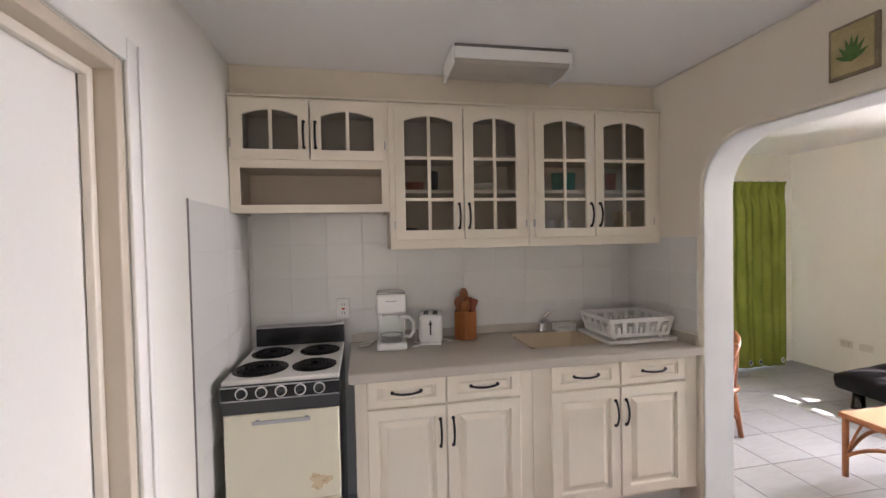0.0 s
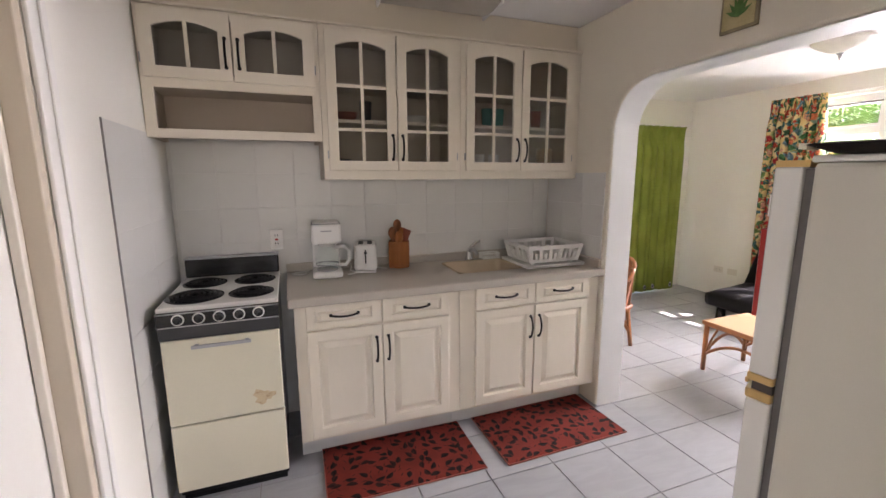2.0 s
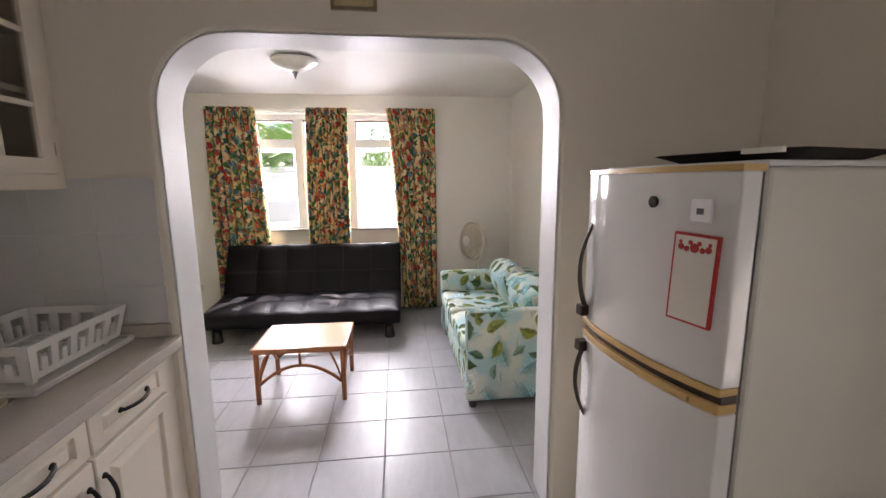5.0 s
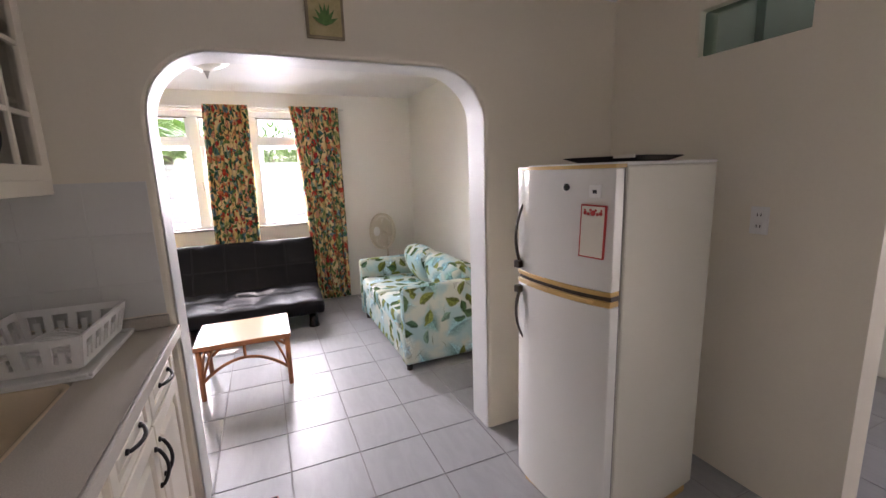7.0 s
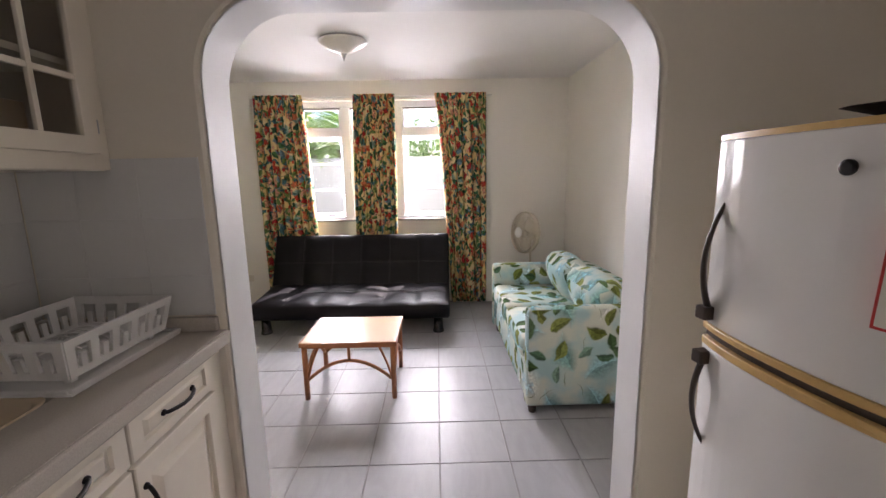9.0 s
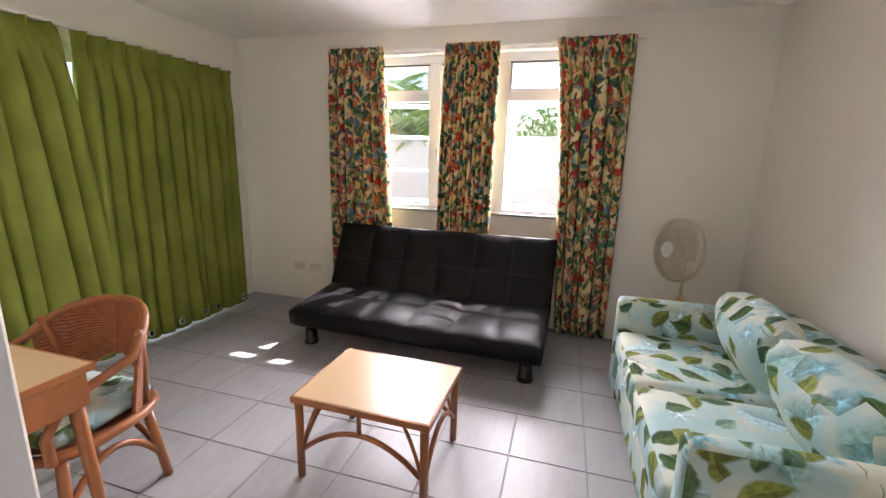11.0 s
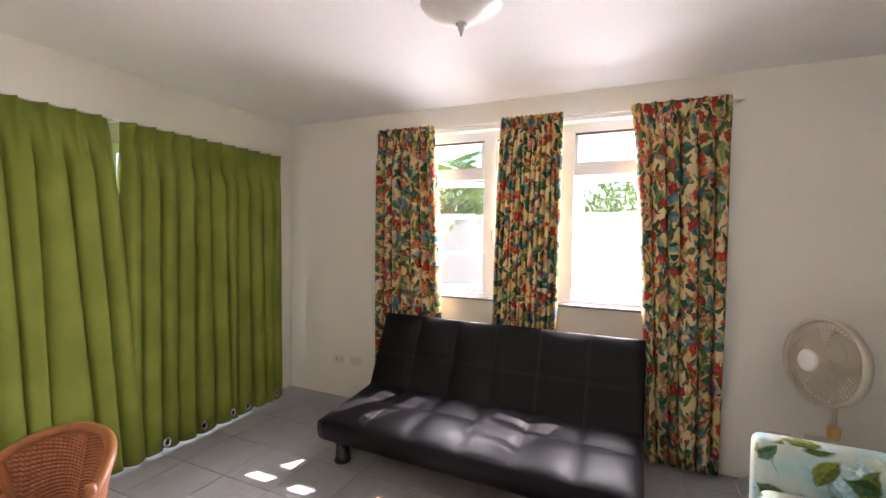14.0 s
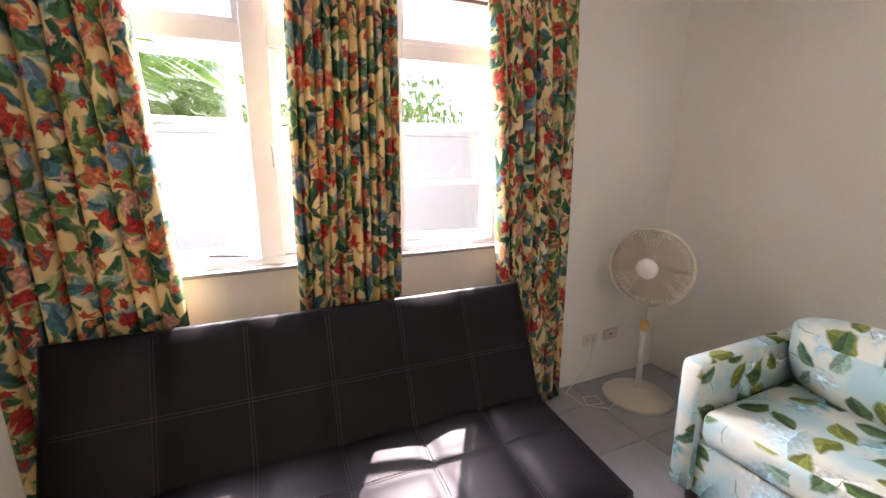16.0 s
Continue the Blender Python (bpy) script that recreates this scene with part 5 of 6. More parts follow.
part("mullion", boxes((F0 - 0.004, F1, MR0, MR1, WZ0 + 0.036, WZ1 - 0.061), bevel=0.004), M_WINFRAME, wd)
lights = ((WY0 + 0.06, MR0), (MR1, ML0), (ML1, WY1 - 0.06))
for a, b in lights:
    part("transom", boxes((F0 - 0.002, F1, a + 0.0005, b - 0.0005, TZ0, TZ1), bevel=0.004), M_WINFRAME, wd)
    fan = part("fanlight", boxes((0.012, 0.045, a + 0.001, a + 0.022, TZ1 + 0.001, WZ1 - 0.061), (0.012, 0.045, b - 0.022, b - 0.001, TZ1 + 0.001, WZ1 - 0.061), (0.012, 0.045, a + 0.022, b - 0.022, WZ1 - 0.083, WZ1 - 0.061), (0.012, 0.045, a + 0.022, b - 0.022, TZ1 + 0.001, TZ1 + 0.022)), M_WINFRAME, wd)
    p = part("pane", boxes((0.026, 0.030, a + 0.022, b - 0.022, TZ1 + 0.022, WZ1 - 0.083)), M_GLASS, fan)
    p.visible_shadow = False
    # solid dark strip painted in for the shaded gap over each fanlight
    part("gasket_line", boxes((0.009, 0.0118, a + 0.004, b - 0.004, WZ1 - 0.076, WZ1 - 0.064)), M_GASKET_SHADOW, fan, "dark strip drawn for the gap over the fanlight")


def casement(width, height, turn, hinge):
    """A casement sash with two glazing bars, hinged at local y = 0, reaching to y = width."""
    bm = bmesh.new()
    s = 0.03
    box(bm, 0, 0.032, 0.0, s, 0, height, bevel=0.002)
    box(bm, 0, 0.032, width - s, width, 0, height, bevel=0.002)
    box(bm, 0, 0.032, s, width - s, 0, s, bevel=0.002)
    box(bm, 0, 0.032, s, width - s, height - s, height, bevel=0.002)
    for k in (0.34, 0.675):
        box(bm, 0.004, 0.028, s, width - s, height * k - 0.012, height * k + 0.012, bevel=0.002)
    sash = part("casement", bm, M_WINFRAME, wd)
    sash.matrix_basis = hinge @ pose(0, 0, 0, 0, 0, turn)
    cuts = [s, height * 0.34, height * 0.675, height - s]
    for c0, c1 in zip(cuts, cuts[1:]):
        p = part("pane", boxes((0.014, 0.018, s - 0.002, width - s + 0.002, c0 + 0.004, c1 - 0.004)), M_GLASS, sash)
        p.visible_shadow = False
    return sash
CH = TZ0 - WZ0 - 0.04
s1 = casement(WY1 - 0.065 - ML1, CH, 0, pose(0.024, ML1 + 0.0015, WZ0 + 0.038))
s1.matrix_basis = pose(0.05, WY1 - 0.063, WZ0 + 0.038) @ pose(0, 0, 0, 0, 0, 16) @ pose(0, -(WY1 - 0.065 - ML1), 0)
casement(ML0 - MR1 - 0.004, CH, 0, pose(0.022, MR1 + 0.002, WZ0 + 0.038))
casement(MR0 - WY0 - 0.065, CH, -10, pose(0.05, WY0 + 0.062, WZ0 + 0.038))
part("latch", tube(bmesh.new(), [(-0.006, ML0 + 0.012, 1.36), (-0.03, ML0 + 0.012, 1.37), (-0.034, ML0 + 0.014, 1.42), (-0.03, ML0 + 0.016, 1.45)], 0.006, 8), M_STEEL, wd, smooth=True)
part("stay", tube(bmesh.new(), [(-0.004, ML1 + 0.05, WZ0 + 0.046), (0.06, ML1 + 0.2, WZ0 + 0.05)], 0.004, 6), M_IRON, wd)
part("window_sill", boxes((-0.014, 0.0, WY0 + 0.002, WY1 - 0.002, WZ0 - 0.012, WZ0 + 0.012), bevel=0.003), M_WINFRAME, wd)

# grey plates added over the sill to cut sunlight bounced onto the ceiling
single("outer_ledge", boxes((LX1 + 0.1305, LX1 + 0.24, WY0 + 0.002, WY1 - 0.002, WZ0 - 0.02, WZ0 + 0.009), bevel=0.003), M_BOUNCE_CUT, "added grey plate outside window that cuts bounced sunlight", "window ledge", "structure")
part("inner_ledge", boxes((-0.0748, -0.0145, WY0 + 0.002, WY1 - 0.002, WZ0 - 0.01, WZ0 + 0.006), bevel=0.002), M_BOUNCE_CUT, wd, "added grey plate inside window that cuts bounced sunlight")

# flowered curtains on a thin rail
single("curtain_rail", tube(bmesh.new(), [(LX1 - 0.032, 0.80, 2.205), (LX1 - 0.032, 3.26, 2.205)], 0.007, 8), M_WPLASTIC, "thin white curtain rail over the window", "curtain rail", smooth=True)
for by in (0.815, 3.235):
    single("rail_bracket", boxes((LX1 - 0.032, LX1 - 0.0005, by, by + 0.015, 2.197, 2.213)), M_WPLASTIC, "white bracket of the curtain rail", "bracket")
turn = pose(LX1 - 0.085, 0, 0, 0, 0, 90)
for i, (a, b, c, e, z0, folds, amp, seed) in enumerate(((2.735, 3.225, 2.64, 3.225, 0.07, 7, 0.07, 11), (1.795, 2.215, 1.815, 2.27, 0.07, 13, 0.062, 5), (0.865, 1.395, 0.865, 1.245, 0.035, 6, 0.07, 23))):
    g = thing("floral_curtain", "floral curtain with red flowers and green leaves", "curtain", turn, group="floral curtains")
    hang(g, cloth(a, b, c, e, z0, 2.225, folds, amp, seed, 1, header=0.07, flare=0.5), FLORAL)

# sockets on the east wall
for y, z, mat, lab, sl in ((3.645, 0.327, M_PLATE, "white double wall socket by the curtain", True), (3.475, 0.325, M_PLATE, "blank white wall plate by the curtain", False), (0.575, 0.285, M_PLATE, "white double wall socket near the fan", True), (0.405, 0.293, M_CREAMPL, "yellowed wall plate near the fan", False)):
    s = thing("wall_socket", lab, "socket", pose(LX1 - 0.0005, y, z, 0, 0, 90), group="wall sockets")
    part("plate", boxes((-0.058, 0.058, 0.0, 0.006, -0.036, 0.036), bevel=0.003), mat, s)
    if sl:
        for u in (-0.024, 0.024):
            part("outlet", boxes((u - 0.015, u + 0.015, 0.0062, 0.008, -0.016, 0.016), bevel=0.002), mat, s)
            for q in (-0.007, 0.007):
                part("slot", boxes((u - 0.006, u + 0.006, 0.0082, 0.0092, q - 0.0018, q + 0.0018)), M_SLOT, s)
    else:
        part("button", lathe(bmesh.new(), [(0.006, 0), (0.005, 0.003)], (0, 0.0062, 0), 10, (0, 1, 0)), M_SLOT if mat is M_CREAMPL else mat, s)

# futon sofa
ft = thing("futon_sofa", "black faux leather futon sofa with stitched squares", "sofa bed", pose(4.02, 2.19, 0, 0, 0, -1.5))
def tufted(w, d, t, nc, nr, dip=0.016, round_edge=0.03, sub=8):
    """A stitched mattress slab: w along y, d along x, thickness t; seams sink between nc by nr squares."""
    bm = bmesh.new()
    NU, NV = nc * sub, nr * sub
    def h(u, v):
        fu, fv = (u * nc) % 1.0, (v * nr) % 1.0
        cu = 1 - (1 - min(fu, 1 - fu) * 2) ** 5
        cv = 1 - (1 - min(fv, 1 - fv) * 2) ** 5
        return t - dip * (1 - cu * cv) * 0.8 - dip * 0.6 * ((2 * fu - 1) ** 2 + (2 * fv - 1) ** 2) / 2
    top = [[None] * (NV + 1) for _ in range(NU + 1)]
    for i in range(NU + 1):
        for j in range(NV + 1):
            u, v = i / NU, j / NV
            top[i][j] = bm.verts.new((v * d, (u - 0.5) * w, h(u, v)))
    for i in range(NU):
        for j in range(NV):
            bm.faces.new((top[i][j], top[i + 1][j], top[i + 1][j + 1], top[i][j + 1]))
    rim = [top[i][0] for i in range(NU + 1)] + [top[NU][j] for j in range(1, NV + 1)] + [top[i][NV] for i in range(NU - 1, -1, -1)] + [top[0][j] for j in range(NV - 1, 0, -1)]
    c = Vector((d / 2, 0, 0))
    prev = rim
    for off, z in ((0.012, t * 0.80), (0.016, t * 0.5), (0.012, t * 0.15), (0.0, 0.0)):
        ring = []
        for q in rim:
            p = q.co.copy()
            p.x += off * (-1 if p.x < 1e-6 else 1 if p.x > d - 1e-6 else 0)
            p.y += off * (-1 if p.y < -w / 2 + 1e-6 else 1 if p.y > w / 2 - 1e-6 else 0)
            p.z = z
            ring.append(bm.verts.new(p))
        for i in range(len(rim)):
            j = (i + 1) % len(rim)
            bm.faces.new((prev[i], prev[j], ring[j], ring[i]))
        prev = ring
    bm.faces.new(prev[::-1])
    return bm, h
def stitches(w, d, nc, nr, h):
    bm = bmesh.new()
    def run(pts):
        for p, q in zip(pts, pts[1:]):
            if (Vector(q) - Vector(p)).length > 0:
                a, b = Vector(p), Vector(q)
                tube(bm, [a.lerp(b, 0.1), a.lerp(b, 0.8)], 0.0013, 4)
    for k in range(1, nc):
        for o in (-0.006, 0.006):
            run([(d * j / 40, (k / nc - 0.5) * w + o, h(k / nc + o / w, j / 40) + 0.0012) for j in range(1, 40)])
    for k in range(1, nr):
        for o in (-0.006, 0.006):
            run([(d * k / nr + o, (j / 110 - 0.5) * w, h(j / 110, k / nr + o / d) + 0.0012) for j in range(1, 110)])
    return bm
bm, hh = tufted(1.76, 0.66, 0.15, 6, 2)
seat = part("seat", bm, M_LEATHER, ft, smooth=True)
seat.matrix_basis = pose(0.0, 0, 0.155, 0, -5.0, 0)
part("stitching", stitches(1.76, 0.66, 6, 2, hh), M_THREAD, seat, "light grey seam thread")
bm, hh = tufted(1.76, 0.56, 0.13, 6, 2)
back = part("backrest", bm, M_LEATHER, ft, smooth=True)
back.matrix_basis = pose(0.60, 0, 0.245, 0, -66, 0)
part("stitching", stitches(1.76, 0.56, 6, 2, hh), M_THREAD, back, "light grey seam thread")
part("frame", boxes((0.06, 0.62, -0.80, 0.80, 0.13, 0.165), bevel=0.004), M_LEGPL, ft)
for x, y in ((0.09, -0.79), (0.09, 0.79), (0.58, -0.79), (0.58, 0.79)):
    part("leg", lathe(bmesh.new(), [(0.05, 0), (0.052, 0.012), (0.045, 0.03), (0.036, 0.165)], (x, y, 0), 18), M_LEGPL, ft, "black tapered plastic leg", smooth=True)

# coffee table
ct = thing("coffee_table", "low coffee table with maple top and cane legs", "coffee table", pose(3.168, 1.964, 0, 0, 0, -0.5))
TX, TY, TZ = 0.236, 0.297, 0.388
part("tabletop", boxes((-TX, TX, -TY, TY, TZ - 0.022, TZ), bevel=0.004), M_TABLETOP, ct, "maple laminate top")
part("edge_trim", boxes((-TX - 0.008, -TX - 0.0003, -TY - 0.008, TY + 0.008, TZ - 0.03, TZ - 0.001), (TX + 0.0003, TX + 0.008, -TY - 0.008, TY + 0.008, TZ - 0.03, TZ - 0.001), (-TX, TX, -TY - 0.008, -TY - 0.0003, TZ - 0.03, TZ - 0.001), (-TX, TX, TY + 0.0003, TY + 0.008, TZ - 0.03, TZ - 0.001), bevel=0.002), M_RATTAN, ct, "brown edge banding")
lx, ly = TX - 0.015, TY - 0.018
for sx in (-1, 1):
    for sy in (-1, 1):
        part("leg", tube(bmesh.new(), [(sx * lx, sy * ly, 0), (sx * lx, sy * ly, 0.2), (sx * lx, sy * ly, TZ - 0.0225)], 0.0165, 12, 0.0175), M_RATTAN, ct, smooth=True)
def arch_rail(p0, p1, rise, r=0.011):
    return tube(bmesh.new(), arc(p0, p1, (0, 0, rise), 16), r, 10)
for s in (-1, 1):
    part("arch_rail", arch_rail((s * lx, -ly + 0.015, 0.135), (s * lx, ly - 0.015, 0.135), 0.125), M_RATTAN, ct, "bent cane arch", smooth=True)
    part("arch_rail", arch_rail((-lx + 0.015, s * ly, 0.135), (lx - 0.015, s * ly, 0.135), 0.115), M_RATTAN, ct, "bent cane arch", smooth=True)
    part("spacer", tube(bmesh.new(), [(s * lx, 0, 0.26), (s * lx, 0, TZ - 0.0225)], 0.010, 8), M_RATTAN, ct, smooth=True)
    part("top_rail", tube(bmesh.new(), [(s * lx, -ly + 0.016, TZ - 0.034), (s * lx, ly - 0.016, TZ - 0.034)], 0.010, 8), M_RATTAN, ct, smooth=True)
    part("top_rail", tube(bmesh.new(), [(-lx + 0.016, s * ly, TZ - 0.034), (lx - 0.016, s * ly, TZ - 0.034)], 0.010, 8), M_RATTAN, ct, smooth=True)
    for u in (-1, 1):
        part("brace", tube(bmesh.new(), arc((u * lx, s * ly - s * 0.014, 0.15), (u * lx, s * (ly - 0.085), TZ - 0.04), (0, s * 0.006, 0), 6), 0.008, 8), M_RATTAN, ct, smooth=True)

# flowered sofa along the south wall
sf = thing("floral_sofa", "two-seat sofa with blue and green leafy print", "sofa", pose(2.70, 0.02, 0))
SL, SD = 1.44, 0.87
def soft(x0, x1, y0, y1, z0, z1, r=0.03):
    return box(bmesh.new(), x0, x1, y0, y1, z0, z1, bevel=r, seg=4)
def padded(name, bm, k, label=""):
    return box_uv(part(name, bm, LEAFY, sf, label, smooth=True), k * 1.73, k * 0.61)
padded("base", soft(0.02, SL - 0.02, 0.03, SD - 0.015, 0.055, 0.30, 0.015), 1)
padded("arm", soft(0.0, 0.092, 0.0, SD, 0.05, 0.652, 0.028), 2, "squared upholstered arm")
padded("arm", soft(SL - 0.10, SL, 0.0, SD + 0.015, 0.05, 0.622, 0.035), 3, "squared upholstered arm")
padded("backrest", soft(0.094, SL - 0.102, 0.0, 0.2, 0.28, 0.64, 0.05), 4)
for i in range(2):
    x0 = 0.096 + i * 0.621
    padded("seat_cushion", soft(x0, x0 + 0.617, 0.17, SD + 0.015, 0.302, 0.445, 0.045), 5 + i, "thick box seat cushion")
    m = pose(x0 + 0.31, 0.30, 0.57, 60, 0, 3 - 5 * i)
    padded("back_cushion", pillow(bmesh.new(), 0.65, 0.42, 0.30, m, 0.36, 18), 7 + i, "loose plump back cushion")
for x in (0.05, SL - 0.08):
    for y in (0.05, SD - 0.045):
        part("leg", lathe(bmesh.new(), [(0.022, 0), (0.028, 0.05)], (x, y, 0), 12), M_BROWNPL, sf, "dark short foot")

# pedestal fan
fn = thing("pedestal_fan", "cream pedestal fan with round wire guard", "fan", pose(4.70, 0.428, 0))
part("base", lathe(bmesh.new(), [(0.19, 0), (0.195, 0.008), (0.18, 0.022), (0.06, 0.045), (0.03, 0.06)], (0, 0, 0), 32), M_CREAMPL, fn, smooth=True)
part("pole", tube(bmesh.new(), [(0, 0, 0.05), (0, 0, 0.45)], 0.016, 12), M_WPLASTIC, fn, smooth=True)
part("inner_pole", tube(bmesh.new(), [(0, 0, 0.43), (-0.005, 0.005, 0.76)], 0.011, 12), M_CREAMPL, fn, smooth=True)
part("collar", lathe(bmesh.new(), [(0.022, 0), (0.026, 0.01), (0.026, 0.05), (0.018, 0.065)], (0, 0, 0.42), 16), M_GOLDPL, fn, smooth=True)
FD = Vector((-0.42, 0.90, 0.10)).normalized()
FC = Vector((-0.05, 0.045, 0.812))
part("motor", lathe(bmesh.new(), [(0.02, -0.15), (0.055, -0.13), (0.065, -0.07), (0.06, -0.02), (0.03, 0.0)], FC, 20, FD), M_CREAMPL, fn, smooth=True)
part("neck", tube(bmesh.new(), [(-0.005, 0.005, 0.74), FC - FD * 0.07], 0.022, 10), M_CREAMPL, fn, smooth=True)
part("guard_ring", lathe(bmesh.new(), [(0.198, 0.0), (0.208, 0.004), (0.213, 0.03), (0.208, 0.056), (0.197, 0.052), (0.202, 0.03), (0.198, 0.0)], FC, 48, FD, close=False), M_CREAMPL, fn, smooth=True)
rot = Vector((0, 0, 1)).rotation_difference(FD).to_matrix()
for name, depth, n in (("front_guard", 0.075, 60), ("rear_guard", -0.02, 48)):
    bm = bmesh.new()
    for i in range(n):
        a = 2 * math.pi * i / n
        pts = []
        for k in range(6):
            r = 0.05 + (0.20 - 0.05) * k / 5
            tw = a + (0.35 * (1 - k / 5) if depth > 0 else 0)
            zz = 0.035 + (depth - 0.0) * (1 - (k / 5) ** 2.2)
            pts.append(FC + rot @ Vector((r * math.cos(tw), r * math.sin(tw), zz)))
        tube(bm, pts, 0.0022, 4)
    for r in (0.10, 0.16):
        k = (r - 0.05) / 0.15
        zz = 0.035 + depth * (1 - k ** 2.2)
        tube(bm, [FC + rot @ Vector((r * math.cos(2 * math.pi * s / 40), r * math.sin(2 * math.pi * s / 40), zz)) for s in range(41)], 0.002, 4)
    part(name, bm, M_CREAMPL, fn, "thin cream wire guard")
part("hub_cap", lathe(bmesh.new(), [(0.055, 0.105), (0.055, 0.113), (0.04, 0.12), (0.002, 0.122)], FC, 24, FD), M_WPLASTIC, fn, smooth=True)
part("hub", lathe(bmesh.new(), [(0.035, 0.0), (0.035, 0.06), (0.02, 0.07)], FC, 16, FD), M_CREAMPL, fn, smooth=True)
for k in range(3):
    bm = bmesh.new()
    rows = []
    for i in range(9):
        for_r = 0.03 + 0.145 * i / 8
        row = []
        for j in range(7):
            a = 2 * math.pi * k / 3 + (j / 6 - 0.5) * (1.5 - 0.3 * abs(i / 8 - 0.5))
            row.append(bm.verts.new(FC + rot @ Vector((for_r * math.cos(a), for_r * math.sin(a), 0.03 + 0.022 * (j / 6 - 0.5) * 2))))
        rows.append(row)
    for p, q in zip(rows, rows[1:]):
        for j in range(6):
            bm.faces.new((p[j], p[j + 1], q[j + 1], q[j]))
    bl = part("blade", bm, M_CREAMPL, fn, smooth=True)
    md = bl.modifiers.new("thickness", "SOLIDIFY")
    md.thickness = 0.002
part("cord", tube(bmesh.new(), [(0.0, 0.15, 0.012), (-0.03, 0.25, 0.006), (0.04, 0.34, 0.006), (0.12, 0.30, 0.006), (0.10, 0.22, 0.006), (0.02, 0.24, 0.007), (0.05, 0.36, 0.006), (0.2, 0.36, 0.006), (0.25, 0.14, 0.12), (0.252, 0.125, 0.27)], 0.004, 6), M_CORD, fn, smooth=True)

# ceiling lamp
cl = thing("ceiling_lamp", "frosted glass bowl ceiling lamp with metal finial", "ceiling lamp", pose(3.66, 2.035, CEIL))
part("ceiling_plate", lathe(bmesh.new(), [(0.09, 0.0), (0.1, -0.006), (0.1, -0.014), (0.05, -0.02)], (0, 0, 0), 28), M_WPLASTIC, cl, smooth=True)
bm = bmesh.new()
seg = 64
prof = [(0.165, -0.012), (0.168, -0.018), (0.155, -0.03), (0.125, -0.052), (0.085, -0.075), (0.045, -0.09), (0.012, -0.096)]
rings = []
for r, h in prof:
    rings.append([bm.verts.new((r * (1 + 0.018 * math.cos(32 * 2 * math.pi * s / seg)) * math.cos(2 * math.pi * s / seg), r * (1 + 0.018 * math.cos(32 * 2 * math.pi * s / seg)) * math.sin(2 * math.pi * s / seg), h)) for s in range(seg)])
for p, q in zip(rings, rings[1:]):
    for s in range(seg):
        bm.faces.new((p[s], p[(s + 1) % seg], q[(s + 1) % seg], q[s]))
part("glass_bowl", bm, M_FROST, cl, "ribbed frosted glass bowl", smooth=True)
part("finial", lathe(bmesh.new(), [(0.022, -0.094), (0.024, -0.1), (0.012, -0.106), (0.014, -0.116), (0.009, -0.126), (0.004, -0.145), (0.001, -0.147)], (0, 0, 0), 14), M_STEEL, cl, "dull metal finial", smooth=True)

# desk against the wall of the opening
dk = thing("desk", "brown wooden desk with maple laminate top", "desk", pose(LX0 + 0.003, 2.62, 0))
part("desktop", boxes((0.0, 0.415, 0.0, 0.95, 0.695, 0.715), bevel=0.003), M_TABLETOP, dk, "maple laminate top")
part("edge_trim", boxes((0.0, 0.4225, -0.008, -0.0003, 0.69, 0.714), (0.4153, 0.423, 0.0, 0.95, 0.69, 0.714), bevel=0.002), M_RATTAN, dk, "brown edge banding")
part("apron", boxes((0.01, 0.405, 0.012, 0.028, 0.575, 0.6945), (0.392, 0.405, 0.0285, 0.92, 0.60, 0.6945), (0.01, 0.405, 0.922, 0.938, 0.575, 0.6945), bevel=0.002), M_RATTAN, dk)
for x, y in ((0.38, 0.055), (0.38, 0.895), (0.03, 0.055), (0.03, 0.895)):
    part("leg", tube(bmesh.new(), [(x + (0.04 if x > 0.2 else 0), y + (0.05 if y < 0.5 else -0.05) * 0, 0), (x, y, 0.6945)], 0.016, 10, 0.023), M_RATTAN, dk, smooth=True)

# rattan armchair, its back to the window
ch = thing("rattan_armchair", "brown rattan armchair with leafy seat cushion", "armchair", pose(2.62, 2.985, 0, 0, 0, 3))
legs = (((0.15, -0.20), (0.10, -0.185)), ((0.15, 0.20), (0.10, 0.185)), ((-0.24, -0.20), (-0.22, -0.2)), ((-0.24, 0.20), (-0.22, 0.2)))
for (fx, fy), (hx_, hy_) in legs:
    part("leg", tube(bmesh.new(), [(fx, fy, 0), ((fx + hx_) / 2 + 0.0, (fy + hy_) / 2, 0.17), (hx_, hy_, 0.345)], 0.0185, 10), M_RATTAN, ch, smooth=True)
bm = bmesh.new()
pts = []
for i in range(25):
    a = 2 * math.pi * i / 24
    pts.append((0.235 * math.copysign(abs(math.cos(a)) ** 0.7, math.cos(a)) - 0.04, 0.225 * math.copysign(abs(math.sin(a)) ** 0.7, math.sin(a)), 0.355))
tube(bm, pts, 0.02, 10)
part("seat_ring", bm, M_RATTAN, ch, smooth=True)
part("seat_board", lathe(bmesh.new(), [(0.19, 0.34), (0.2, 0.35), (0.19, 0.36)], (-0.04, 0, 0), 24), M_WOVEN, ch)
box_uv(part("cushion", pillow(bmesh.new(), 0.43, 0.43, 0.10, pose(-0.045, 0, 0.412), 0.22, 14), LEAFY, ch, "leafy print seat cushion", smooth=True), 3.4, 1.2)
